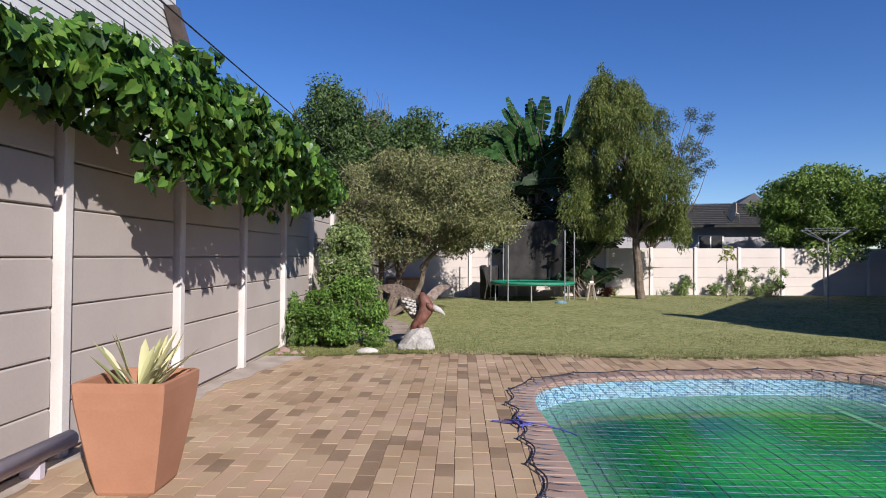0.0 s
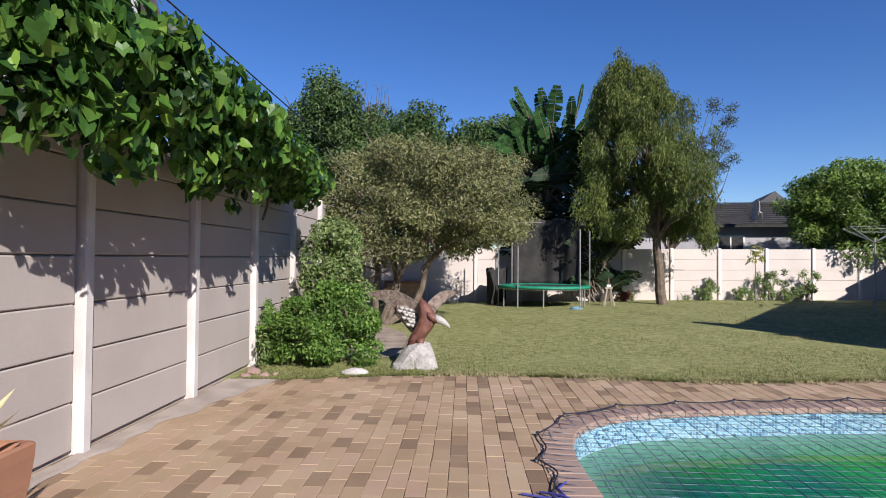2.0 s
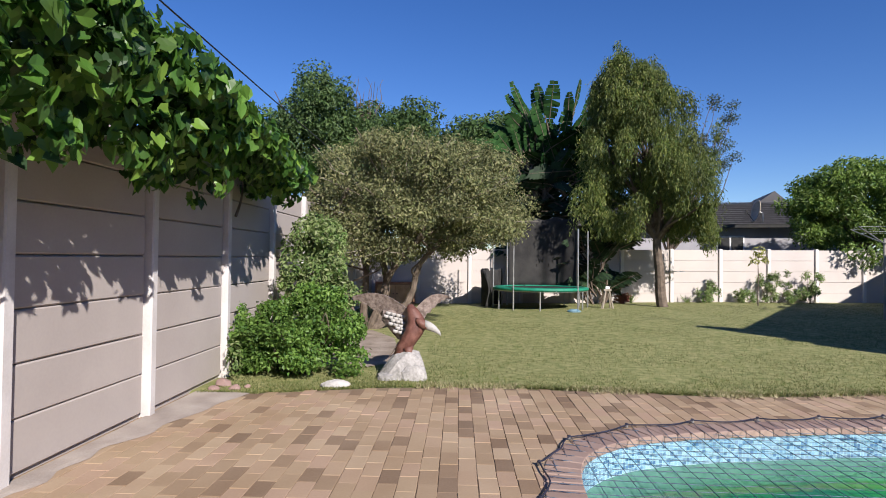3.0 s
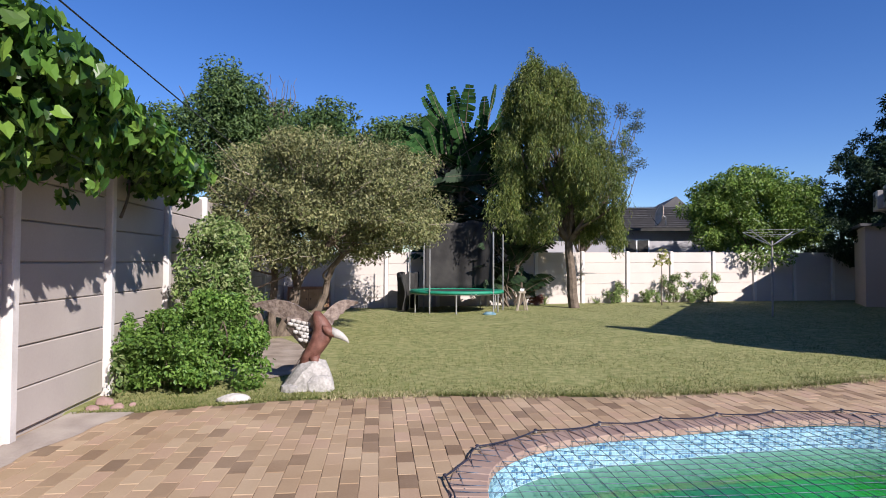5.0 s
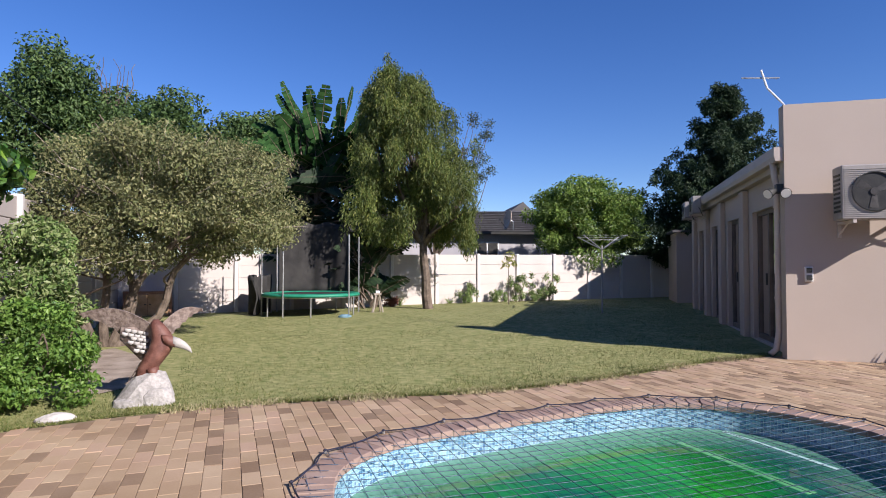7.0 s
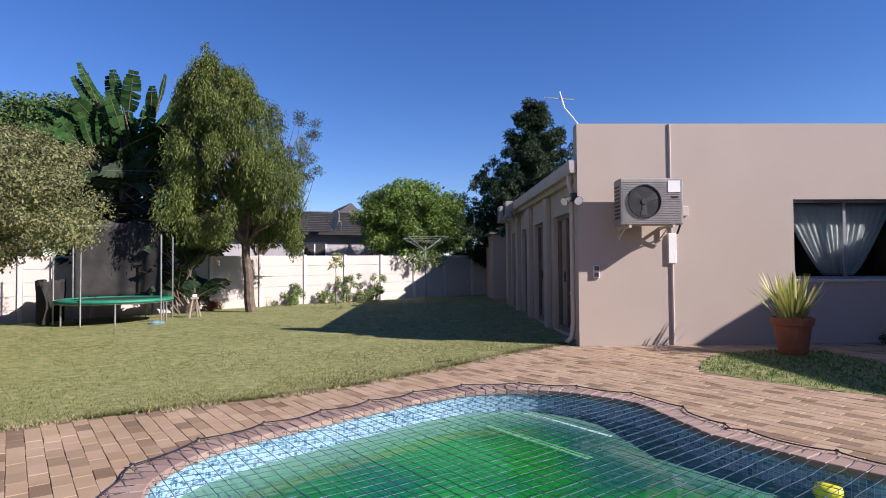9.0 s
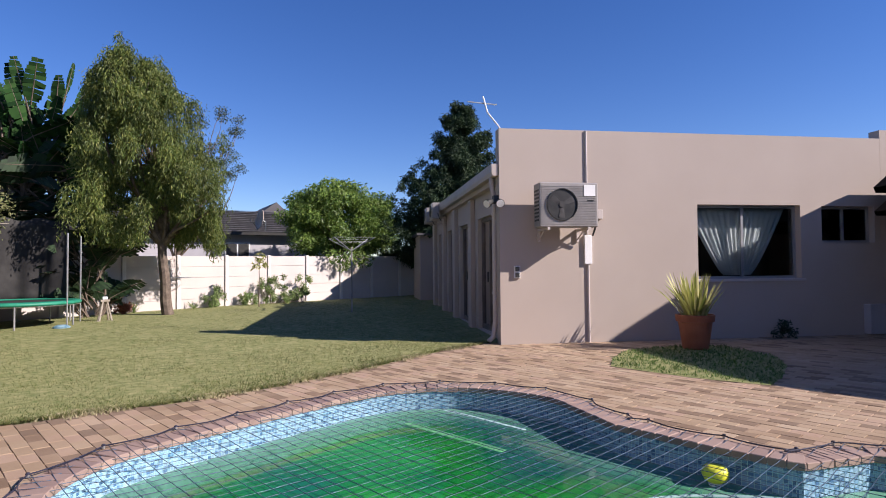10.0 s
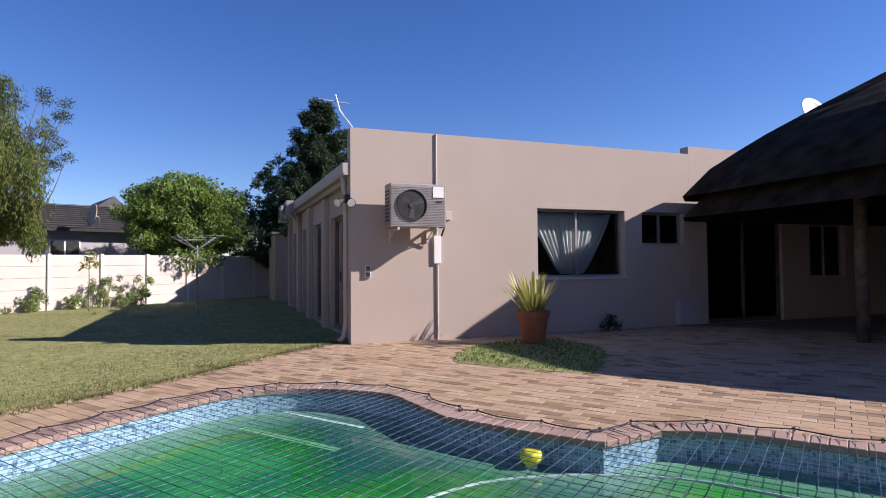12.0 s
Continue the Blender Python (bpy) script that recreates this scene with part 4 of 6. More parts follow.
def air_con(name, m, label):
    """Outdoor unit, 0.98 wide, 0.32 deep, 0.72 high, its back at y=0 and front at y=-0.32."""
    a = thing(name, label, "air conditioner", "outdoor units on the house")
    a.matrix_basis = m
    g = Geo()
    g.box(0, 0.98, -0.32, 0, 0, 0.72, 0, 0.015)
    g.ob("body", M_ACBODY, a)
    g = Geo()
    for i in range(24):
        z = 0.04 + i * 0.0268
        g.box(0.03, 0.95, -0.327, -0.319, z, z + 0.012)
    g.ob("front_ribs", M_ACBODY, a)
    g = Geo()
    for i in range(9):
        z = 0.1 + i * 0.06
        g.box(-0.008, 0.002, -0.27, -0.06, z, z + 0.03)
    g.ob("side_grille", M_DARK, a)
    # Solid dark disc that paints the shade inside the fan opening.
    Geo().disc((0.37, -0.325, 0.36), 0.255, (0, 1, 0), 0.014, 32).ob("fan_recess_shade", M_DARK, a)
    g = Geo()
    for k in range(3):
        t = 2.094 * k + 0.5
        c, s = math.cos(t), math.sin(t)
        g.add([(0.37 + c * r - s * w, -0.334 - e, 0.36 + s * r + c * w) for r, w, e in ((0.05, -0.03, 0.004), (0.21, -0.06, 0.004), (0.22, 0.05, -0.0015), (0.05, 0.03, -0.0015))], [(0, 1, 2, 3), (3, 2, 1, 0)])
    g.disc((0.37, -0.337, 0.36), 0.05, (0, 1, 0), 0.014, 16)
    g.ob("fan", M_FAN, a)
    g = Geo()
    for r in (0.255,):
        g.tube([(0.37 + r * math.cos(i * 0.19635), -0.342, 0.36 + r * math.sin(i * 0.19635)) for i in range(33)], 0.0022 if r < 0.25 else 0.008, 4)
    g.ob("guard", M_DARK, a)
    Geo().box(0.74, 0.93, -0.334, -0.318, 0.5, 0.68).ob("label_plate", M_WHITE, a)
    Geo().box(0.80, 0.90, -0.335, -0.318, 0.42, 0.435).ob("badge", M_DARK, a)
    for x in (0.12, 0.8):
        g = Geo()
        g.box(x, x + 0.04, -0.34, 0.208, -0.045, -0.004)
        g.box(x, x + 0.04, 0.17, 0.206, -0.22, -0.046)
        g.tube([(x + 0.02, -0.1, -0.04), (x + 0.02, 0.18, -0.18)], 0.012, 6)
        g.ob("bracket", M_TRIM, a)
    g = Geo()
    g.tube([(0.98, -0.1, 0.25), (1.06, -0.08, 0.2), (1.06, 0.0, 0.0), (1.04, 0.06, -0.12)], 0.018, 6)
    g.ob("pipe", M_DARK, a)
    return a


air_con("air_conditioner", HM @ Matrix.Translation((0.53, -0.21, 1.93)), "grey outdoor air conditioner on brackets on the end wall")
for y in (6.75, 8.1):
    air_con("air_conditioner", HM @ Matrix.Translation((-0.128, y, 2.62)) @ Matrix(((0, 1, 0, 0), (-1, 0, 0, 0), (0, 0, 1, 0), (0, 0, 0, 1))) @ Matrix.Scale(0.6, 4), "outdoor air conditioner at the roof edge over the lawn")

# flood lamp at the corner
lamp = thing("flood_lamp", "twin black flood lamp with round white lenses at the house corner", "lamp", at=tuple(HM @ Vector((-0.05, 0.1, 2.38))))
Geo(HM).box(-0.1, 0.02, 0.04, 0.12, 2.36, 2.5, 0, 0.01).ob("mount", M_DARK, lamp)
for dx, way in ((-0.13, (-0.75, -0.5, -0.42)), (0.0, (-0.05, -0.9, -0.4))):
    a = Vector((dx, 0.03, 2.40))
    d = Vector(way).normalized()
    h = Geo(HM).tube([a - d * 0.02, a + d * 0.05, a + d * 0.13], [0.03, 0.06, 0.075], 14).ob("lamp_head", M_DARK, lamp)
    Geo(HM).disc(a + d * 0.134, 0.066, d, 0.008, 18).ob("lens", M_WHITE, lamp, "white lens")
place(lamp)

# aerial behind the parapet
ant = thing("aerial", "bent white aerial mast with small crossbars on the parapet", "aerial", at=tuple(HM @ Vector((0.1, 0.5, 3.0))))
Geo(HM).tube([(0.15, 0.45, 2.95), (0.13, 0.45, 3.75), (-0.05, 0.6, 4.05), (-0.12, 0.65, 4.35)], 0.016, 8).ob("mast", M_WHITE, ant)
g = Geo(HM)
g.tube([(-0.42, 0.55, 4.22), (0.16, 0.75, 4.24)], 0.01, 6)
for i in range(5):
    x = -0.38 + i * 0.12
    g.tube([(x, 0.5 + i * 0.045, 4.17 + 0.03), (x + 0.02, 0.62 + i * 0.045, 4.25)], 0.006, 5)
g.ob("crossbar", M_STEEL, ant)
place(ant)


def dish(name, c, way, r, label, drop=0.9, mat=M_WHITE):
    d = thing(name, label, "satellite dish", at=c)
    z = Vector(way).normalized()
    q = z.to_track_quat("Z", "Y").to_matrix().to_4x4()
    m = Matrix.Translation(c) @ q
    g = Geo(m)
    rings = [[(r * t * math.cos(6.28319 * j / 28), r * t * math.sin(6.28319 * j / 28), 0.28 * r * t * t) for j in range(28)] for t in (0.02, 0.3, 0.6, 0.85, 1.0)]
    g.loft(rings + [[(x, y, zz - 0.02) for x, y, zz in rr] for rr in reversed(rings)], 0, True)
    g.ob("reflector", mat, d, smooth=True)
    g = Geo(m)
    g.tube([(0, -r * 0.9, 0.2 * r), (0, -0.25 * r, 0.95 * r)], 0.012, 6)
    g.box(-0.04, 0.04, -0.3 * r, -0.12 * r, 0.9 * r, 1.05 * r)
    g.ob("feed_arm", M_DARK, d)
    g = Geo(m)
    g.tube([(0, 0, -0.01), (0, -0.05, -0.15 * r - 0.1)], 0.03, 8)
    g.m = Matrix.Translation(c)
    b = q @ Vector((0, -0.05, -0.15 * r - 0.1))
    g.tube([b, (b.x, b.y, -drop)], 0.025, 8)
    g.ob("stand", M_STEEL, d)
    return place(d)


dish("satellite_dish", (16.85, 3.5, 4.76), (-0.5, -0.75, 0.4), 0.47, "white satellite dish on the house roof")

# ---- thatched patio roof beside the house ----
lapa = thing("thatched_patio", "dark thatched patio roof on timber posts beside the house", "patio roof", at=(12, 1, 0))
EAVE = [(13.4, 5.72), (12.7, 5.62), (12.3, 5.0), (11.7, 4.5), (10.5, 3.0), (9.32, 1.34), (9.2, -5.5), (19.5, -5.5), (19.5, 1.6)]
APEX = [(14.6, 0.9), (14.5, 0.8), (14.45, 0.7), (14.4, 0.6), (14.3, 0.4), (14.2, 0.0), (14.2, -3.0), (15.0, -3.0), (15.2, 0.6)]
ZE, ZA = 2.62, 5.5
rings = []
for s in [i / 10 for i in range(11)]:
    rings.append([(a[0] + (b[0] - a[0]) * s + 0.05 * noise.noise((a[0] * 2, a[1] * 2, s * 9)), a[1] + (b[1] - a[1]) * s, ZE + (ZA - ZE) * s ** 0.75 + 0.05 * noise.noise((a[0], a[1], s * 7 + 3))) for a, b in zip(EAVE, APEX)])
under = [[(x, y, z - 0.42) for x, y, z in r] for r in reversed(rings)]
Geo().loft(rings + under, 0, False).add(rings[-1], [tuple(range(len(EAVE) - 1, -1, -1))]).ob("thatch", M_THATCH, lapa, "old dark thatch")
for x, y in ((12.0, 2.75), (10.0, 1.7), (9.7, -4.8)):
    Geo().tube([(x, y, -0.05), (x, y, 2.9)], [0.10, 0.09], 12).ob("post", M_BARK, lapa, smooth=True)
Geo().tube([(13.0, 4.9, 2.45), (9.9, 1.8, 2.45)], 0.08, 10).ob("beam", M_BARK, lapa)
# Two unseen walls added to keep sun and skylight out of the patio.
Geo().box(19.3, 19.5, -5.6, 2.2, -0.1, 2.6).ob("side_sun_block", M_WALL, lapa)
Geo().box(9.4, 19.3, -5.6, -5.4, -0.1, 2.6).ob("rear_sun_block", M_WALL, lapa)
place(lapa)

# ---- pots, statue and garden things ----


def blade(g, base, way, length, width, curve, k=0):
    """One arching sword leaf with a folded middle."""
    b, d = Vector(base), Vector(way).normalized()
    side = d.cross(Vector((0, 0, 1)))
    side = side.normalized() if side.length > 0.01 else Vector((1, 0, 0))
    flat = Vector((d.x, d.y, 0))
    rows = []
    for i in range(6):
        s = i / 5
        c = b + d * length * s + (flat * 0.5 - Vector((0, 0, 1))) * curve * length * s * s
        w = width * (0.55 + 0.9 * s) * (1 - s) ** 0.6 + 0.001
        up = side.cross(d) * w * 0.25
        rows.append((c - side * w + up, c - up * 0.5, c + side * w + up))
    v = [p for r in rows for p in r]
    g.add(v, [(3 * i + j, 3 * i + j + 1, 3 * i + j + 4, 3 * i + j + 3) for i in range(5) for j in (0, 1)], k)


# square tapered planter
PC = Matrix.Translation((-1.715, 4.68, 0)) @ Matrix.Rotation(radians(2), 4, "Z")
pl = thing("square_planter", "tall square tapered terracotta planter standing on the paving", "planter", at=(-1.715, 4.68, 0))
g = Geo(PC)


def sq(h, z, c=0.02):
    return [(-h + c, -h, z), (h - c, -h, z), (h, -h + c, z), (h, h - c, z), (h - c, h, z), (-h + c, h, z), (-h, h - c, z), (-h, -h + c, z)]


outer = [(0.147, 0.0), (0.157, 0.02), (0.181, 0.15), (0.208, 0.32), (0.231, 0.47), (0.240, 0.56), (0.241, 0.60)]
g.loft([sq(h, z) for h, z in outer] + [sq(0.229, 0.607), sq(0.211, 0.602), sq(0.206, 0.53)])
g.ob("body", M_TERRA, pl, "terracotta body with flared sides")
Geo(PC).box(-0.186, 0.186, -0.186, 0.186, 0.50, 0.535).ob("soil", M_SOIL, pl)
place(pl)
pp = thing("agave_plant", "cream-striped spiky agave growing in the square planter", "plant", at=(-1.715, 4.68, 0.53))
rl = random.Random(11)
g = Geo(PC)
for i in range(26):
    a = rl.uniform(0, 6.283)
    t = rl.uniform(0.1, 1.05)
    r = rl.uniform(0.0, 0.10)
    blade(g, (r * math.cos(a), r * math.sin(a), 0.525), (math.cos(a) * t, math.sin(a) * t, 1.1), rl.uniform(0.22, 0.42), rl.uniform(0.024, 0.042), rl.uniform(0.0, 0.25))
g.ob("leaves", M_CREAM, pp, smooth=True)
place(pp)

# round pot by the house
rp = thing("round_pot", "round red terracotta pot standing by the grass bed", "plant pot", at=(9.29, 7.29, 0))
g = Geo(Matrix.Translation((9.29, 7.29, 0)))
g.loft([[(r * math.cos(6.28319 * j / 28), r * math.sin(6.28319 * j / 28), z) for j in range(28)] for r, z in ((0.17, 0), (0.19, 0.02), (0.25, 0.42), (0.28, 0.43), (0.29, 0.53), (0.265, 0.535), (0.25, 0.46), (0.02, 0.46))])
g.ob("body", M_TERRA_D, rp, smooth=False)
place(rp)
sp = thing("flax_plant", "yellow-green striped flax in the round terracotta pot", "plant", at=(9.29, 7.29, 0.46))
g = Geo(Matrix.Translation((9.29, 7.29, 0)))
for i in range(84):
    a = rl.uniform(0, 6.283)
    t = abs(rl.gauss(0.35, 0.3))
    r = rl.uniform(0.02, 0.17)
    blade(g, (r * math.cos(a), r * math.sin(a), 0.45), (math.cos(a) * t, math.sin(a) * t, 1.0), rl.uniform(0.45, 0.90), rl.uniform(0.022, 0.037), rl.uniform(0.0, 0.2))
g.ob("leaves", M_SPIKE, sp, smooth=True)
place(sp)

# dark low plant at the wall foot
P, O = clumps([(*(HM @ Vector((5.05 + a, -0.22, 0.1 + b))), 0.11, 0.11, 0.1) for a, b in ((-0.13, 0), (0.02, 0.08), (0.14, 0.0), (-0.02, 0.16))], 7000, 4, 0.1)
# The shrub borrows the leaf colours that have shade painted in.
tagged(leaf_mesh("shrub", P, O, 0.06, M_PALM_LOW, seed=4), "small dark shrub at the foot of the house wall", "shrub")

# plastic pipe along the wall
pv = thing("plastic_pipe", "grey plastic pipe clipped along the foot of the wall", "pipe", at=(-2.31, 2.0, 0.14))
Geo().tube([(-2.31, -4.0, 0.14), (-2.31, 2.0, 0.14), (-2.31, 5.0, 0.155)], 0.052, 14).ob("tube", M_PVC, pv, smooth=True)
for y in (-2.9, -1.4, 0.1, 1.7, 3.2, 4.75):
    Geo().box(-2.42, -2.30, y - 0.02, y + 0.02, 0.0, 0.095).ob("saddle", M_PVC, pv)
place(pv)


def rock(name, c, r, seed, label, mat=M_ROCK, parent=None, flat=0.8, sub=2):
    bm = bmesh.new()
    bmesh.ops.create_icosphere(bm, subdivisions=sub, radius=1)
    rr = random.Random(seed)
    cuts = [(Vector((rr.gauss(0, 1), rr.gauss(0, 1), rr.gauss(0, 0.8))).normalized(), rr.uniform(0.62, 0.88)) for _ in range(11)]
    for v in bm.verts:
        for d, k in cuts:
            t = v.co.dot(d)
            if t > k:
                v.co -= d * (t - k) * 0.92
        v.co += v.co.normalized() * 0.05 * noise.noise(v.co * 4 + Vector((seed, 0, 0)))
        v.co = Vector((v.co.x * r[0], v.co.y * r[1], max(v.co.z * r[2], -0.35 * r[2])))
    low = min(v.co.z for v in bm.verts)
    bmesh.ops.translate(bm, verts=bm.verts, vec=(c[0], c[1], c[2] - low))
    me = bpy.data.meshes.new(name)
    bm.to_mesh(me)
    bm.free()
    me.materials.append(mat)
    o = new(name, me)
    o.parent = parent
    return tagged(o, label, "" if parent else "rock")


ROCKP = (-0.56, 9.84)
rock("rock", (*ROCKP, -0.02), (0.30, 0.23, 0.26), 7, "pale broken rock that carries the statue")
rock("rock", (ROCKP[0] + 0.12, ROCKP[1] - 0.14, -0.02), (0.17, 0.12, 0.15), 3, "pale rock lying against the statue's rock")
rock("rock", (ROCKP[0] - 0.15, ROCKP[1] - 0.12, -0.02), (0.15, 0.12, 0.10), 5, "pale rock lying against the statue's rock")
rock("rock", (-1.20, 9.32, 0.0), (0.17, 0.1, 0.06), 4, "flat pale stone at the lawn's edge", sub=2)
for i, (x, y, s) in enumerate(((-2.28, 9.28, 0.09), (-2.12, 9.12, 0.06), (-2.3, 9.08, 0.06), (-2.02, 9.2, 0.04))):
    rock("rubble", (x, y, 0), (s, s * 0.9, s * 0.8), 20 + i, "pinkish lump of brick rubble at the foot of the wall", M_COPING, sub=2)

# eagle statue with raised wings, one mesh
g = Geo(Matrix.Translation((ROCKP[0] + 0.02, ROCKP[1], 0.0)))


def body_loft(path, k, n=14):
    rings = []
    for x, y, z, rx, ry, tilt in path:
        rx, ry = rx * 0.87, ry * 0.9
        u = Vector((math.cos(tilt), 0, math.sin(tilt)))
        rings.append([Vector((x, y, z)) + u * rx * math.cos(6.28319 * j / n) + Vector((0, 1, 0)) * ry * math.sin(6.28319 * j / n) for j in range(n)])
    g.loft(rings, k)


body_loft([(-0.05, 0.02, 0.22, 0.07, 0.06, 0.3), (-0.04, 0.02, 0.28, 0.115, 0.095, 0.3), (0.0, 0.01, 0.36, 0.135, 0.115, 0.25), (0.05, 0, 0.44, 0.14, 0.12, 0.2), (0.09, 0, 0.52, 0.128, 0.115, 0.1), (0.105, 0, 0.60, 0.115, 0.105, 0.0), (0.09, 0, 0.67, 0.10, 0.09, -0.1), (0.06, 0, 0.74, 0.075, 0.07, -0.1), (0.04, 0.01, 0.79, 0.03, 0.03, 0)], 0)
body_loft([(0.12, -0.05, 0.60, 0.075, 0.075, -1.2), (0.17, -0.06, 0.59, 0.068, 0.066, -1.35), (0.215, -0.065, 0.575, 0.06, 0.058, -1.45), (0.25, -0.07, 0.555, 0.04, 0.04, -1.6)], 0)
body_loft([(0.205, -0.065, 0.58, 0.061, 0.059, -1.5), (0.25, -0.07, 0.565, 0.054, 0.05, -1.7), (0.30, -0.075, 0.54, 0.042, 0.034, -1.9), (0.345, -0.08, 0.505, 0.024, 0.02, -2.2), (0.37, -0.08, 0.47, 0.005, 0.005, -2.5)], 2)
body_loft([(-0.06, 0.06, 0.40, 0.06, 0.09, 0.6), (-0.13, 0.09, 0.30, 0.035, 0.10, 0.8), (-0.20, 0.11, 0.20, 0.015, 0.11, 0.8)], 1)
for y in (-0.06, 0.06):
    g.tube([(0.02, y, 0.34), (0.035, y, 0.27), (0.04, y, 0.22)], [0.055, 0.035, 0.026], 8, 0)


def wing(root, tip, drop, sweep, chord0, chord1, k, bars):
    """Feathered wing: stepped spans from root to tip, a thick slab with a notched trailing edge."""
    root, tip = Vector(root), Vector(tip)
    n, m = 14, 5
    top, bot = [], []
    for i in range(n + 1):
        s = i / n
        c = root.lerp(tip, s) + Vector((0, sweep * s * s, 0.10 * math.sin(math.pi * s)))
        ch = (chord0 + (chord1 - chord0) * s) * (0.75 + 0.55 * math.sin(math.pi * min(1, s * 1.15))) * (1 - 0.14 * (i % 2))
        if s > 0.9:
            ch *= 0.7
        for j in range(m + 1):
            q = j / m
            p = c + Vector(drop) * ch * q
            th = 0.018 * (1 - q) + 0.006
            top.append(p + Vector((0, -th, 0)))
            bot.append(p + Vector((0, th, 0)))
    w = m + 1
    v = top + bot
    o = len(top)
    for i in range(n):
        for j in range(m):
            a = i * w + j
            kk = 2 if bars and 1 <= i < 7 and j >= 2 and (i * 2 + j) % 3 != 0 else k
            g.add([v[a], v[a + 1], v[a + w + 1], v[a + w]], [(0, 1, 2, 3)], kk)
            g.add([v[o + a], v[o + a + w], v[o + a + w + 1], v[o + a + 1]], [(0, 1, 2, 3)], k)
        for a, b in ((i * w, (i + 1) * w), ((i + 1) * w + m, i * w + m)):
            g.add([v[a], v[b], v[o + b], v[o + a]], [(0, 1, 2, 3)], k)


wing((0.03, 0.05, 0.72), (-0.62, 0.14, 0.86), (0.22, 0.25, -1.0), 0.03, 0.36, 0.10, 1, False)
wing((0.04, 0.03, 0.68), (0.45, 0.08, 0.88), (0.16, 0.2, -0.9), 0.03, 0.20, 0.07, 1, False)
# white barred feathers hanging below the wing
for r_ in range(6):
    for c_ in range(4 - r_ // 2):
        x0, z0 = -0.02 - 0.053 * c_ - 0.026 * (r_ % 2), 0.66 - 0.034 * r_ + 0.012 * c_
        p_ = [(x0, z0), (x0 - 0.048, z0 + 0.010), (x0 - 0.056, z0 - 0.016), (x0 - 0.026, z0 - 0.034), (x0 - 0.004, z0 - 0.024)]
        yy = 0.075 - 0.004 * r_
        g.add([(x, yy, z) for x, z in p_] + [(x, yy + 0.012, z) for x, z in p_], [(0, 1, 2, 3, 4), (9, 8, 7, 6, 5)] + [(i, i + 5, (i + 1) % 5 + 5, (i + 1) % 5) for i in range(5)], 2)
g.add([(0.0, 0.092, 0.70), (-0.27, 0.10, 0.72), (-0.28, 0.10, 0.60), (-0.10, 0.092, 0.40), (0.0, 0.09, 0.40), (0.0, 0.11, 0.70), (-0.27, 0.12, 0.72), (-0.28, 0.12, 0.60), (-0.10, 0.11, 0.40), (0.0, 0.11, 0.40)], [(0, 1, 2, 3, 4), (9, 8, 7, 6, 5)] + [(i, i + 5, (i + 1) % 5 + 5, (i + 1) % 5) for i in range(5)], 1)
tagged(g.ob("eagle_statue", [M_EAGLE, M_WING, M_FEATHER], smooth=True), "brown painted eagle statue with raised wings and white beak", "statue")

# trampoline
TC, TR, TZ = Vector((2.15, 19.05, 0.06)), 1.2, 0.54
tr = thing("trampoline", "round trampoline with green edge pad and black safety net", "trampoline", at=tuple(TC))


def ringpts(r, z, n=40, a0=0.0, a1=6.28319):
    return [(TC.x + r * math.cos(a0 + (a1 - a0) * i / n), TC.y + r * math.sin(a0 + (a1 - a0) * i / n), z) for i in range(n + 1)]


z = TC.z + TZ
g = Geo()
g.loft([ringpts(r, zz)[:-1] for r, zz in ((TR - 0.22, z + 0.02), (TR - 0.2, z + 0.045), (TR, z + 0.04), (TR + 0.04, z + 0.01), (TR + 0.03, z - 0.035), (TR - 0.2, z + 0.005), (TR - 0.22, z + 0.02))], 0, False)
g.ob("edge_pad", M_GREEN, tr, "green edge pad", smooth=True)
g = Geo()
g.add(ringpts(TR - 0.2, z + 0.01)[:-1], [tuple(range(40))])
g.ob("mat", M_NET, tr)
Geo().tube(ringpts(TR, z - 0.04), 0.02, 6).ob("frame_ring", M_STEEL, tr)
for i in range(6):
    a = radians(-98 + 60 * i)
    x, y = TC.x + TR * math.cos(a), TC.y + TR * math.sin(a)
    Geo().tube([(x, y, z - 0.04), (x, y, 0.02 + hills(x, y))], 0.019, 8).ob("leg", M_STEEL, tr)
for a in (-130, -50, 50, 130, 180, 0):
    a = radians(a)
    x, y = TC.x + (TR + 0.03) * math.cos(a), TC.y + (TR + 0.03) * math.sin(a)
    Geo().tube([(x, y, 0.02 + hills(x, y)), (x, y, 2.1)], 0.018, 8).ob("net_pole", M_STEEL, tr)


def cloth(a0, a1, r, zlo, zhi, seed, fold=0.05):
    g = Geo()
    n, m = 36, 12
    v = []
    for j in range(m + 1):
        for i in range(n + 1):
            s, t = i / n, j / m
            a = radians(a0 + (a1 - a0) * s)
            rr = r + fold * noise.noise((s * 6, t * 1.2, seed)) + 0.03 * math.sin(s * 25 + t)
            top = zhi - 0.08 * math.sin(s * math.pi * 3) ** 2
            v.append((TC.x + rr * math.cos(a), TC.y + rr * math.sin(a), zlo + (top - zlo) * t))
    f = [(j * (n + 1) + i, j * (n + 1) + i + 1, (j + 1) * (n + 1) + i + 1, (j + 1) * (n + 1) + i) for j in range(m) for i in range(n)]
    return g.add(v, f)


o = cloth(28, 128, TR, z, 2.55, 1).ob("safety_net", M_NET, tr, "black safety net hung at the back", smooth=True)
o.modifiers.new("thick", "SOLIDIFY").thickness = 0.006
o = cloth(128, 185, TR + 0.25, 0.1, 1.1, 4, 0.2).ob("fallen_net", M_NET, tr, "sagging torn net", smooth=True)
o.modifiers.new("thick", "SOLIDIFY").thickness = 0.006
place(tr)

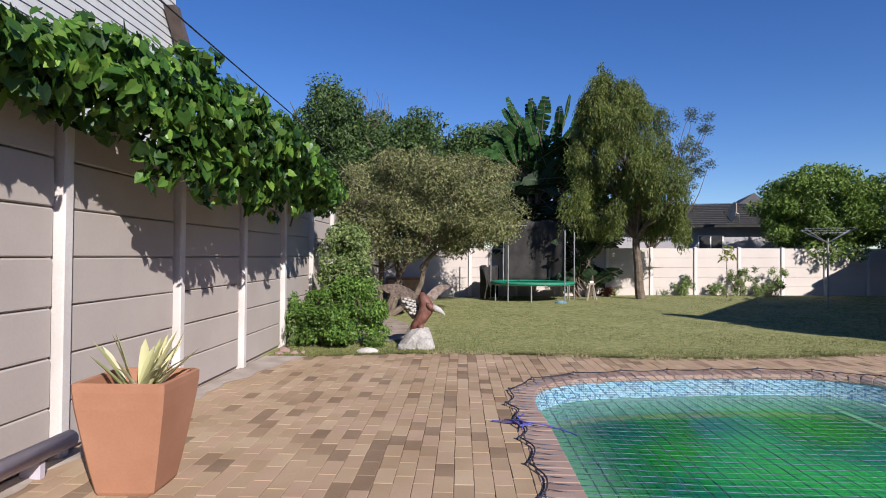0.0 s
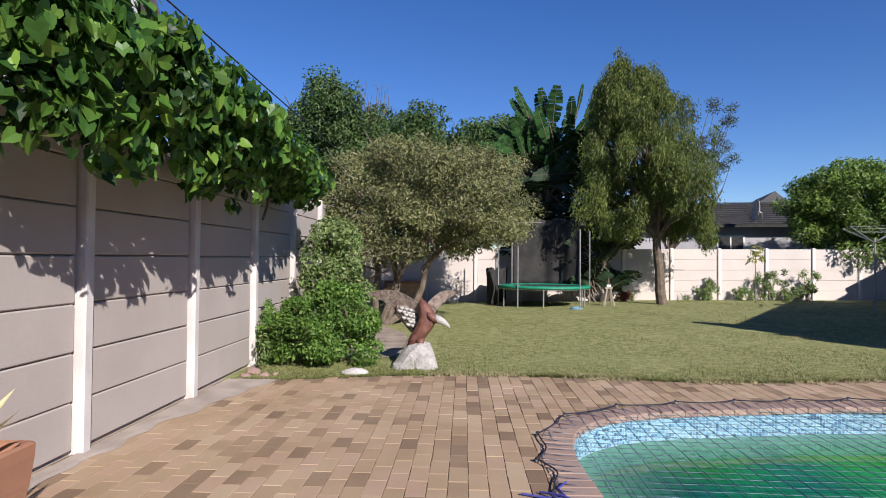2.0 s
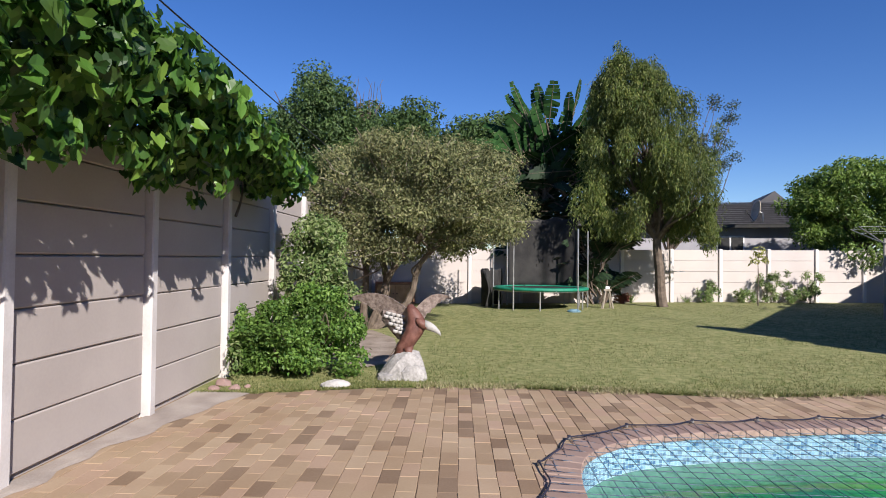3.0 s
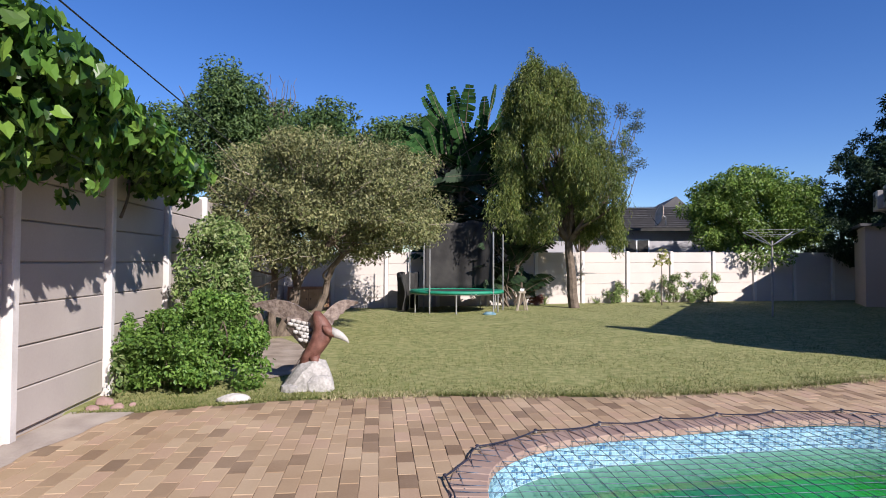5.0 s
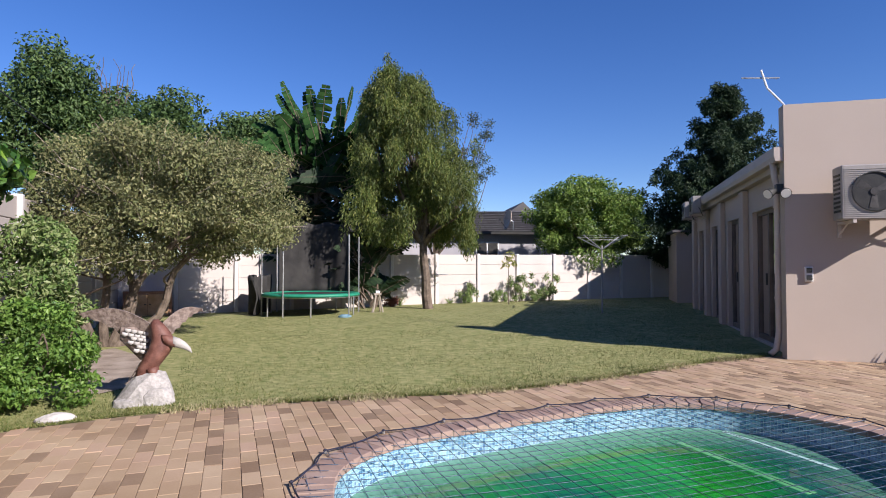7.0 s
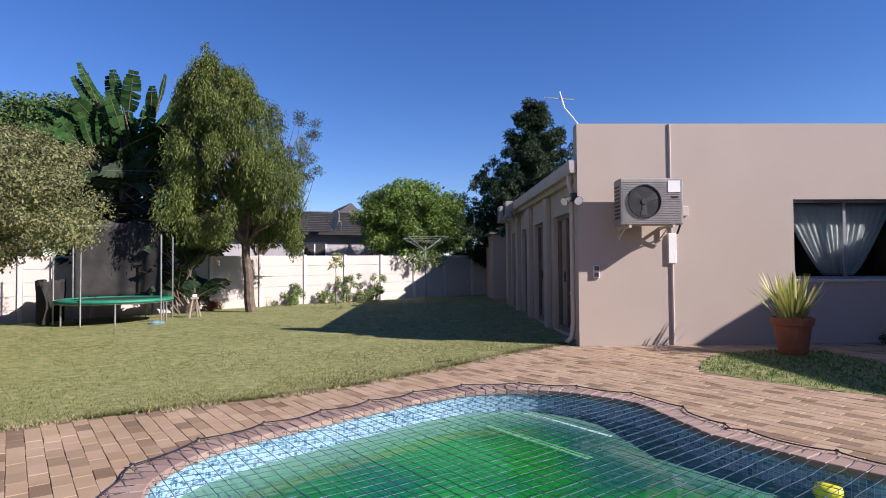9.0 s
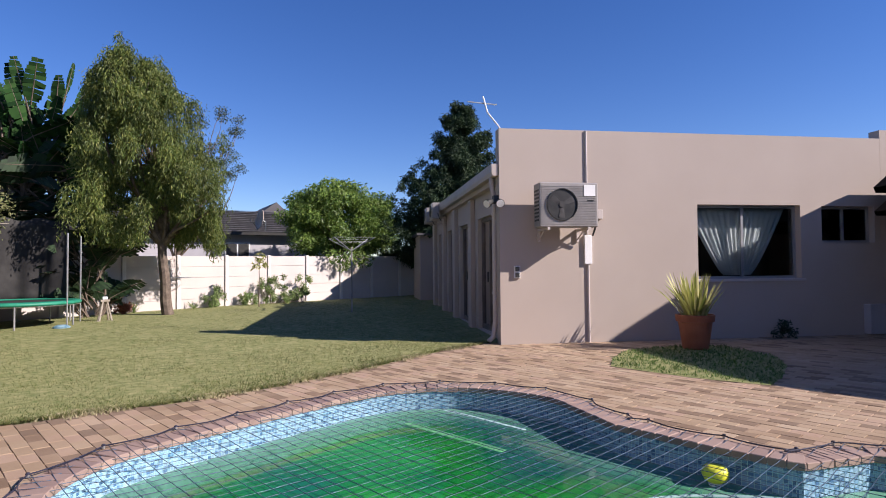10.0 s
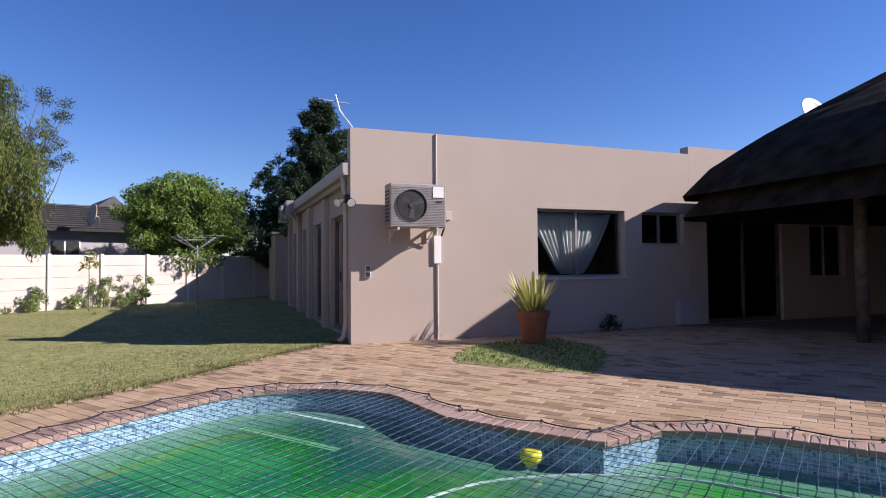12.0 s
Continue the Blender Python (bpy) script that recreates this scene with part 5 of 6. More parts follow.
# wooden hutch against the far wall
hu = thing("wooden_cabinet", "low brown wooden two-door cabinet by the far wall", "cabinet", at=(-1.75, 19.9, 0))
M4 = Matrix.Translation((-1.75, 19.9, 0.02)) @ Matrix.Rotation(radians(5), 4, "Z")
g = Geo(M4)
g.box(-0.55, 0.55, 0, 0.4, 0, 0.05)
g.box(-0.55, 0.55, 0, 0.4, 0.60, 0.66)
for x in (-0.55, 0.49):
    g.box(x, x + 0.06, 0, 0.4, 0.05, 0.60)
g.box(-0.49, 0.49, 0.36, 0.4, 0.05, 0.6)
g.ob("body", M_WOOD, hu)
for x in (-0.485, 0.005):
    d = Geo(M4).box(x, x + 0.48, -0.02, 0.01, 0.06, 0.59, 0, 0.008).ob("door", M_DOORWOOD, hu, "faded tan door")
    Geo(M4).disc((x + (0.43 if x < 0 else 0.05), -0.03, 0.34), 0.018, (0, 1, 0), 0.03, 10).ob("knob", M_DARK, d)
place(hu)

# small wooden stand beside the trampoline
ws = thing("wooden_stand", "small weathered wooden trestle on the grass", "trestle", at=(3.85, 18.9, 0.08))
b = Vector((3.85, 18.9, 0.07))
for dx, dy in ((-0.14, -0.1), (0.14, -0.1), (-0.12, 0.12), (0.12, 0.12)):
    Geo().tube([b + Vector((dx, dy, -0.01)), b + Vector((dx * 0.3, dy * 0.3, 0.50))], 0.022, 6).ob("leg", M_GREYWOOD, ws)
Geo().box(b.x - 0.10, b.x + 0.10, b.y - 0.06, b.y + 0.06, b.z + 0.48, b.z + 0.53, 0, 0.006).ob("top", M_GREYWOOD, ws)
Geo().box(b.x - 0.22, b.x + 0.22, b.y - 0.13, b.y - 0.09, b.z + 0.0, b.z + 0.04).ob("foot_bar", M_GREYWOOD, ws)
place(ws)
g = Geo()
g.box(b.x - 0.05, b.x + 0.06, b.y - 0.04, b.y + 0.04, b.z + 0.532, b.z + 0.60, 0, 0.01)
tagged(g.ob("white_tin", M_WHITE), "white tin standing on the trestle", "tin")
g = Geo()
g.loft([[(2.78 + r * 1.4 * math.cos(6.28319 * j / 12), 17.75 + r * math.sin(6.28319 * j / 12), 0.05 + zz) for j in range(12)] for r, zz in ((0.05, 0), (0.11, 0.02), (0.12, 0.07), (0.06, 0.11))])
tagged(g.ob("blue_bag", surf("blue_plastic_bag", (0.078, 0.172, 0.234), (0.273, 0.39, 0.429), 12, 60, 0.5, 0.3)), "crumpled pale blue plastic bag on the grass", "bag")

# hoop on the far wall
hp_ = thing("hoop", "thin metal hoop fixed to a post of the far wall", "hoop", at=(6.3, 21.0, 1.1))
Geo().tube([(6.28 + 0.26 * math.cos(i * 0.2618), 20.83 + 0.26 * math.sin(i * 0.2618), 1.06) for i in range(25)], 0.012, 6).ob("ring", M_STEEL, hp_)
Geo().tube([(6.29, 21.09, 1.06), (6.31, 21.2, 1.06)], 0.014, 6).ob("arm", M_STEEL, hp_)
place(hp_)

# rotary clothes line
CL = Vector((9.12, 16.4, 0))
cl = thing("clothes_line", "rotary clothes line with a steel mast and four arms", "clothes line", at=tuple(CL))
CL.z = hills(CL.x, CL.y)
Geo().tube([CL - Vector((0, 0, 0.05)), CL + Vector((0, 0, 1.75))], 0.022, 10).ob("mast", M_ACBODY, cl, "dull grey mast")
tips = []
for i in range(4):
    a = radians(20 + 90 * i)
    t = CL + Vector((0.75 * math.cos(a), 0.75 * math.sin(a), 1.98))
    tips.append(t)
    Geo().tube([CL + Vector((0, 0, 1.64)), t], 0.013, 6).ob("arm", M_STEEL, cl)
g = Geo()
for s in (0.7, 1.0):
    for i in range(4):
        c0 = CL + Vector((0, 0, 1.64))
        g.tube([c0.lerp(tips[i], s), c0.lerp(tips[(i + 1) % 4], s)], 0.0022, 4)
g.ob("lines", M_WHITE, cl)
place(cl)

# ---- plants ----


def plant(name, label, category, at, group=""):
    return thing(name, label, category, group, at=at)


# climber over the wall
iv = plant("climbing_ivy", "large-leaved green ivy hanging over the top of the wall", "climber", (-2.4, 7, 2.0))
ri = random.Random(3)
balls = []
for i in range(330):
    y = 2.0 + 8.6 * (i + ri.random()) / 330
    far_ = min(1, max(0, (y - 8.6) / 1.6))
    top = 2.42 + 0.36 * min(1, max(0, (y - 4.6) / 1.2)) - 0.34 * min(1, max(0, (y - 6.3) / 1.7)) + 0.18 * noise.noise((y * 1.1, 4, 0))
    low = 2.26 - 0.30 * min(1, max(0, (y - 4.7) / 0.7)) + 0.09 * math.sin(y * 2.1 + 1) + 0.12 * min(1, max(0, (y - 6.6) / 0.8))
    z = low + (top - low) * ((i * 0.618 + ri.uniform(0, 0.2)) % 1.0)
    s_ = max(0, min(1, (z - low) / (top - low)))
    reach = 0.30 + 0.52 * min(1, max(0, (y - 4.6) / 1.0)) - 0.30 * far_
    x = -2.36 + reach * (0.55 + 0.45 * math.sin(2.6 * s_ + 0.35)) * (0.15 + 0.85 * ri.random())
    r = ri.uniform(0.09, 0.22)
    balls.append((x, y, z, r, r * 1.3, r * 0.8))
for i in range(26):
    y = ri.uniform(5.3, 8.6)
    balls.append((-2.3 + ri.uniform(0.1, 0.6), y, ri.uniform(1.78, 2.0), 0.07, 0.08, 0.13))
P, O = clumps(balls, 1900, 5, 0.3)
keep = P[:, 0] > -3.0
P, O = P[keep], O[keep]
O[:, 0] += 0.8
near = np.where((P[:, 0] > -2.05) & (P[:, 1] > 5.0) & (P[:, 1] < 8.0))[0][:260]
rest = np.ones(len(P), bool)
rest[near] = False
tagged(leaf_mesh("foliage", P[rest], O[rest], 0.082, M_IVY, iv, 1.9, 0.8, 0.75, 6, heart=True), kind="stuff")
M_IVY_OB = M_IVY.copy()
nt = M_IVY_OB.node_tree
oi = nt.nodes.new("ShaderNodeObjectInfo")
for l in list(nt.links):
    if l.from_socket.name == "Random Per Island":
        nt.links.new(oi.outputs["Random"], l.to_socket)
one = leaf_mesh("leaf", np.zeros((1, 3)), np.array([[0, 0, 1.0]]), 0.095, M_IVY_OB, iv, 1.9, 0, 0.01, 2, heart=True)
rr = random.Random(8)
for n_, i in enumerate(near):
    q = one if n_ == 0 else new("leaf", one.data)
    q.parent = iv
    d = Vector(O[i]) + Vector((0.5, -0.2, 0.3))
    q.matrix_basis = Matrix.Translation(P[i]) @ d.to_track_quat("Z", "Y").to_matrix().to_4x4() @ Matrix.Rotation(rr.uniform(0, 6.28), 4, "Z") @ Matrix.Scale(rr.uniform(0.7, 1.25), 4)
for y0 in (6.75, 8.2, 8.35, 9.7):
    g = Geo()
    limb(g, (-2.36, y0, 1.75 + 0.15 * math.sin(y0)), (-2.3, y0 + 0.3, 2.4), 0.016, 0.008, 0.08, 6, int(y0 * 10), 6)
    g.ob("vine_stem", M_BARK, iv)
for i in range(8):
    y0 = 5.2 + i * 0.5
    g = Geo()
    limb(g, (-2.35, y0, 2.1), (-2.2, y0 + 0.8, 2.6), 0.012, 0.006, 0.15, 6, i, 5)
    g.ob("vine_stem", M_BARK, iv)
place(iv)

# bushes by the statue
hd = plant("garden_bush", "dense bright green rounded bush beside the statue", "bush", (-1.75, 9.95, 0))
balls = [(-1.75, 9.98, 0.36, 0.55, 0.45, 0.34)]
rb = random.Random(9)
for i in range(64):
    a, e, f_ = rb.uniform(0, 6.283), rb.uniform(-0.6, 1.45), rb.uniform(0.75, 1.2)
    balls.append((-1.74 + 0.6 * f_ * math.cos(a) * math.cos(e), 9.98 + 0.5 * f_ * math.sin(a) * math.cos(e), 0.40 + 0.46 * f_ * math.sin(e), *[rb.uniform(0.06, 0.2)] * 2, rb.uniform(0.06, 0.16)))
P, O = clumps(balls, 15000, 7, 0.3)
k = P[:, 2] > 0.02
tagged(leaf_mesh("foliage", P[k], O[k], 0.046, M_HEDGE, hd, 1.6, 0.3, 0.9, 7), kind="stuff")
g = Geo()
for i in range(9):
    a = rb.uniform(0, 6.283)
    limb(g, (-1.72 + 0.1 * math.cos(a), 9.98 + 0.1 * math.sin(a), 0), (-1.72 + 0.5 * math.cos(a), 9.98 + 0.4 * math.sin(a), 0.7), 0.014, 0.006, 0.1, 5, i, 5)
g.ob("stems", M_BARK, hd)
place(hd)
ts = plant("tall_shrub", "tall variegated shrub growing against the wall", "shrub", (-1.85, 11.2, 0))
balls = [(-1.80 + rb.gauss(0, 0.15), 11.2 + rb.gauss(0, 0.2), z, 0.2, 0.2, 0.19) for z in [0.3 + 1.42 * i / 40 for i in range(41)]]
P, O = clumps(balls, 9000, 8, 0.5)
tagged(leaf_mesh("foliage", P, O, 0.06, M_VARIEG, ts, 1.9, 0.3, 0.8, 8), kind="stuff")
g = Geo()
for i in range(5):
    limb(g, (-1.85 + 0.05 * i - 0.1, 11.2, 0), (-1.95 + 0.08 * i, 11.2 + 0.05 * i, 1.6), 0.02, 0.008, 0.08, 6, i, 6)
g.ob("stems", M_BARK, ts)
place(ts)
wd = plant("weed_tuft", "small leafy weed at the foot of a wall post", "weed", (-2.2, 9.5, 0))
P, O = clumps([(-2.25, 9.45, 0.25, 0.09, 0.12, 0.25)], 7000, 9, 0.3)
tagged(leaf_mesh("foliage", P, O, 0.045, M_VARIEG, wd, 1.8, 0.3, 0.9, 9), kind="stuff")
place(wd)

# dusty dome-shaped tree
bt = plant("dusty_tree", "low dusty grey-green tree with a wide dome and twisted stems", "tree", (-1.75, 14.2, 0))
balls = crown(-0.95, 14.3, 2.2, 1.95, 1.6, 1.35, 150, 0.2, 0.42, 21, -0.6)
balls += [(0.55, 13.6, 1.95, 0.42, 0.4, 0.35), (0.75, 13.5, 1.8, 0.3, 0.3, 0.28), (-2.5, 13.6, 2.4, 0.4, 0.4, 0.5), (-2.3, 13.4, 1.9, 0.4, 0.4, 0.4), (-1.6, 13.2, 1.75, 0.4, 0.4, 0.35), (-2.7, 14.2, 1.6, 0.4, 0.4, 0.4), (-1.2, 13.2, 3.2, 0.4, 0.4, 0.3), (-1.5, 14.2, 3.4, 0.45, 0.45, 0.3)]
# Unseen clumps added behind the crown to cast shade on the far wall.
balls += crown(0.0, 17.2, 2.8, 1.6, 1.0, 1.3, 80, 0.26, 0.5, 23, -0.7)
P, O = clumps(balls, 3600, 22, 0.15)
tagged(leaf_mesh("foliage", P, O, 0.066, M_OLIVE, bt, 2.0, 0.4, 1.0, 22), kind="stuff")
g = Geo()
for i, (x, y, z) in enumerate(((-2.6, 14.3, 2.2), (-1.9, 13.6, 2.5), (-1.2, 14.6, 2.6), (-0.6, 13.9, 2.2), (0.2, 14.2, 2.0), (-1.5, 15.0, 2.6))):
    pts_ = limb(g, (-1.8 + 0.06 * i, 14.2, 0.0), (x, y, z), 0.075, 0.03, 0.14, 8, 30 + i, 8)
    for j in range(4):
        limb(g, pts_[4 + j], Vector(pts_[4 + j]) + Vector((ri.uniform(-0.8, 0.8), ri.uniform(-0.8, 0.8), ri.uniform(0.1, 0.8))), 0.025, 0.006, 0.12, 5, i * 7 + j, 5)
g.ob("trunk", M_BARK, bt)
g = Geo()
for i in range(150):
    b = balls[i]
    d = Vector((b[0] + 0.95, b[1] - 14.3, b[2] - 1.6)).normalized()
    e = Vector(b[:3]) + Vector((d.x * b[3], d.y * b[4] - 0.1, d.z * b[5])) * ri.uniform(0.8, 1.1)
    limb(g, Vector(b[:3]) - d * 0.4, e + Vector((ri.uniform(-0.1, 0.1), 0, ri.uniform(-0.15, 0.0))), 0.010, 0.004, 0.12, 5, i, 4)
tagged(g.ob("twig", M_GREYWOOD, bt, "dry pale twigs"), kind="stuff")
place(bt)

# tall dark trees beyond the far wall
for n_, (x, y, zc, rx, rz, seed) in enumerate(((-6.4, 28, 6.6, 2.0, 2.6, 1), (-3.9, 28, 5.6, 1.9, 2.3, 2), (-1.2, 27.5, 5.5, 2.2, 2.2, 3), (0.9, 27, 4.8, 1.7, 2.4, 4), (-9.5, 27, 5.2, 2.2, 2.4, 5), (-2.4, 26.5, 4.6, 2.0, 2.3, 6), (2.3, 27.5, 4.7, 1.5, 2.5, 7), (-5.0, 28.6, 5.9, 1.9, 2.3, 8))):
    ft = plant("garden_tree", "dark green leafy tree standing beyond the far wall", "tree", (x, y, 0), "trees beyond the far wall")
    balls = crown(x, y, zc, rx * 1.05, 1.8, rz, 64, 0.45, 0.8, 40 + seed, -0.9)
    P, O = clumps(balls, 520, 50 + seed, 0.4)
    tagged(leaf_mesh("crown", P, O, 0.17, M_FARLEAF, ft, 2.0, 0.4, 0.9, 60 + seed), kind="stuff")
    g = Geo()
    limb(g, (x, y, -0.06), (x + 0.2, y, zc), 0.2, 0.07, 0.03, 6, seed, 8)
    for j in range(7):
        limb(g, (x + 0.1, y, zc * 0.55), (x + ri.uniform(-1, 1) * rx * 0.8, y + ri.uniform(-1, 1), zc + ri.uniform(-0.5, 0.8) * rz), 0.07, 0.02, 0.08, 5, seed * 9 + j, 6)
    if n_ == 1:
        for j in range(9):
            limb(g, (x - 0.2 + 0.05 * j, y, zc + rz * 0.6), (x - 0.7 + 0.17 * j, y + ri.uniform(-0.4, 0.4), zc + rz + 0.75 + ri.uniform(-0.3, 0.35)), 0.025, 0.008, 0.12, 6, 70 + j, 5)
    g.ob("trunk", M_BARK, ft)
    place(ft)

# giant strelitzia clump behind the trampoline
st = plant("giant_strelitzia", "tall dark clump of torn banana-like strelitzia leaves", "tree", (2.7, 21.7, 0))
rs = random.Random(17)
lf = Geo()
low_lf = Geo()


def paddle(g, base, way, stalk, length, width, sag):
    """A stalk and a torn paddle leaf, in strips along the midrib."""
    b, d = Vector(base), Vector(way).normalized()
    side = d.cross(Vector((rs.uniform(-1.6, 1.6), 1, rs.uniform(-0.6, 0.6)))).normalized()
    flat = Vector((d.x, d.y, 0))
    pos = lambda s: b + d * (stalk + length) * s + (flat * 0.6 - Vector((0, 0, 1))) * sag * (stalk + length) * s**2.2
    s0 = stalk / (stalk + length)
    Geo().tube([pos(s0 * i / 4) for i in range(5)] + [pos(1.0)], [0.035, 0.03, 0.026, 0.022, 0.018, 0.004], 5).ob("stalk", M_BARK, st)
    n = 11
    for i in range(n):
        for sg in (-1, 1):
            a, e = s0 + (1 - s0) * i / n, s0 + (1 - s0) * (i + (1.0 if rs.random() < 0.8 else 0.86)) / n
            w = width * math.sin(math.pi * min(1, (i + 1.0) / (n + 1.2))) ** 0.55
            dr = Vector((0, 0, -1)) * w * (rs.uniform(0.2, 0.35) if rs.random() < 0.75 else rs.uniform(0.35, 0.7))
            fw = d * w * 0.25
            g.add([pos(a), pos(e), pos(e) + side * sg * w + dr + fw, pos(a) + side * sg * w * 0.97 + dr + fw], [(0, 1, 2, 3)])


for i in range(9):
    x, y = 2.7 + rs.uniform(-1.1, 1.0), 21.7 + rs.uniform(-0.35, 0.4)
    h = rs.uniform(2.8, 4.9)
    g = Geo()
    limb(g, (x, y, -0.06), (x + rs.uniform(-0.2, 0.2), y, h), 0.10, 0.07, 0.03, 5, i, 8)
    g.ob("trunk", M_BARK, st)
    for j in range(10):
        t = -1.3 + 2.6 * j / 9 + rs.uniform(-0.1, 0.1)
        up = abs(t) < 0.6
        paddle(lf, (x, y, h - rs.uniform(0.0, 0.4)), (math.sin(t), rs.uniform(-0.5, 0.4), math.cos(t) + 0.1), rs.uniform(0.7, 1.1), rs.uniform(0.9, 1.35), rs.uniform(0.2, 0.3), rs.uniform(0.0, 0.1) if up else rs.uniform(0.1, 0.4))
for j in range(120):
    t = rs.uniform(-1.5, 1.5)
    paddle(low_lf, (2.6 + rs.uniform(-1.1, 1.5), 21.6 + rs.uniform(-0.4, 0.4), rs.uniform(0.6, 3.9)), (math.sin(t), rs.uniform(-0.5, 0.3), math.cos(t) + 0.1), rs.uniform(0.3, 0.7), rs.uniform(0.8, 1.3), rs.uniform(0.2, 0.32), rs.uniform(0.3, 0.7))
for j in range(46):
    t = rs.uniform(-0.9, 0.9)
    paddle(low_lf, (3.75 + rs.uniform(-0.35, 0.45), 20.3, rs.uniform(0.05, 1.7)), (math.sin(t), rs.uniform(-0.5, 0.1), 1), rs.uniform(0.3, 0.7), rs.uniform(0.6, 0.95), rs.uniform(0.14, 0.22), rs.uniform(0.2, 0.5))
for j in range(7):
    t = -0.55 + 1.1 * j / 6 + rs.uniform(-0.06, 0.06)
    paddle(lf, (2.95 + 0.6 * t + rs.uniform(-0.25, 0.25), 21.6, 4.45 + rs.uniform(-0.35, 0.2)), (math.sin(t), rs.uniform(-0.1, 0.1), math.cos(t)), rs.uniform(1.3, 1.75), rs.uniform(0.85, 1.05), rs.uniform(0.15, 0.2), rs.uniform(0.0, 0.06))
# Shade between the lower leaves comes from their darker material.
tagged(low_lf.ob("lower_foliage", M_PALM_LOW, st, "lower leaves with deep shade put into their colour"), kind="stuff")
tagged(lf.ob("foliage", M_PALM, st), kind="stuff")
place(st)

# weeping tree on the lawn
wt = plant("weeping_tree", "feathery weeping tree with a bare grey trunk on the lawn", "tree", (5.33, 19.4, 0.1))
bx, by = 5.45, 19.4
g = Geo()
limb(g, (bx, by, hills(bx, by) - 0.05), (bx - 0.15, by, 2.1), 0.15, 0.10, 0.03, 6, 3, 10)
balls = []
for i in range(165):
    z = rs.uniform(2.1, 6.6)
    q = (z - 1.95) / 4.8
    hw = (1.7 * (1 - q**3.0) ** 0.85 + 0.08) * (0.72 + 0.28 * min(1, (z - 1.9) / 1.1))
    cx = bx + 0.0 - 1.1 * q
    a = rs.uniform(0, 6.283)
    r = hw * (0.35 + 0.65 * rs.random() ** 0.5) * (1 + 0.38 * noise.noise((math.cos(a) * 1.3, math.sin(a) * 1.3, z * 0.9)))
    s_ = rs.uniform(0.65, 1.3)
    balls.append((cx + r * math.cos(a) + rs.gauss(0, 0.1), by + r * math.sin(a) * 0.9, z, 0.24 * s_, 0.24 * s_, 0.46 * s_))
for i in range(26):
    limb(g, (bx - 0.15, by, 1.9), balls[i * 5][:3], 0.05, 0.012, 0.1, 6, 100 + i, 6)
limb(g, (bx - 0.15, by, 1.9), (bx - 1.1, by, 7.0), 0.09, 0.012, 0.04, 7, 5, 6)
balls += [(bx - 1.22, by, 7.1, 0.09, 0.09, 0.2), (bx - 1.05, by, 6.8, 0.2, 0.2, 0.3)]
balls += [(bx - 0.2 + rs.gauss(0, 0.4), by + rs.gauss(-0.4, 0.4), rs.uniform(2.4, 4.2), 0.22, 0.22, 0.4) for _ in range(26)]
P, O = clumps(balls, 5000, 31, 0.3)
strand_p = []
for i in range(700):
    c = balls[rs.randrange(160)]
    a = rs.uniform(0, 6.283)
    x, y, z = c[0] + 0.3 * math.cos(a), c[1] + 0.3 * math.sin(a), c[2] + rs.uniform(-0.2, 0.3)
    dx, n_ = rs.uniform(-0.2, 0.2), rs.randrange(9, 22)
    for k in range(n_):
        strand_p.append((x + dx * k / n_ + rs.gauss(0, 0.03), y + rs.gauss(0, 0.03), max(1.95, z - 0.045 * k)))
strand_p = np.array(strand_p)
P = np.concatenate([P, strand_p])
O = np.concatenate([O, np.tile([[0.3, -0.6, 0.1]], (len(strand_p), 1))])
tagged(leaf_mesh("crown", P, O, 0.105, M_WEEP, wt, 3.8, 1.5, 0.8, 31), kind="stuff")
g.ob("trunk", M_BARK, wt)
place(wt)
lt = plant("sparse_tree", "sparse blue-grey tree beyond the far wall", "tree", (6.6, 22.6, 0))
g = Geo()
balls = []
pts_ = limb(g, (6.6, 22.6, -0.06), (6.9, 22.5, 3.6), 0.07, 0.045, 0.03, 6, 4, 7)
for i in range(22):
    t = Vector((7.6 + rs.uniform(-0.9, 1.35), 22.5 + rs.uniform(-0.5, 0.4), rs.uniform(4.2, 6.5)))
    limb(g, pts_[4], t, 0.03, 0.006, 0.08, 5, 200 + i, 5)
    balls.append((t.x, t.y, t.z, 0.27, 0.27, 0.2))
    m_ = Vector(pts_[4]).lerp(t, 0.75)
    balls.append((m_.x, m_.y, m_.z, 0.16, 0.16, 0.14))
P, O = clumps(balls, 2600, 33, 0.1)
tagged(leaf_mesh("crown", P, O, 0.08, M_LILAC, lt, 2.6, 0.4, 0.9, 33), kind="stuff")
g.ob("trunk", M_BARK, lt)
place(lt)

# round tree in the far corner
rt = plant("round_tree", "round bright green tree leaning over the far wall", "tree", (12.85, 22.6, 0))
balls = crown(13.0, 22.6, 3.12, 2.5, 1.3, 1.42, 165, 0.26, 0.56, 71, -0.8)
balls += [(11.7, 21.35, 1.75, 0.3, 0.2, 0.3), (12.4, 21.4, 1.7, 0.35, 0.2, 0.4), (12.9, 21.4, 1.7, 0.3, 0.2, 0.35), (12.1, 21.35, 1.5, 0.22, 0.16, 0.35), (13.3, 21.5, 1.65, 0.25, 0.2, 0.35), (11.7, 22.2, 3.95, 0.5, 0.5, 0.5), (14.7, 22.2, 2.5, 0.45, 0.4, 0.45)]
P, O = clumps(balls, 1600, 72, 0.45)
tagged(leaf_mesh("crown", P, O, 0.13, M_ROUND, rt, 2.3, 0.4, 0.8, 72), kind="stuff")
g = Geo()
limb(g, (12.85, 22.6, -0.06), (12.85, 22.6, 2.0), 0.08, 0.06, 0.03, 5, 8, 8)
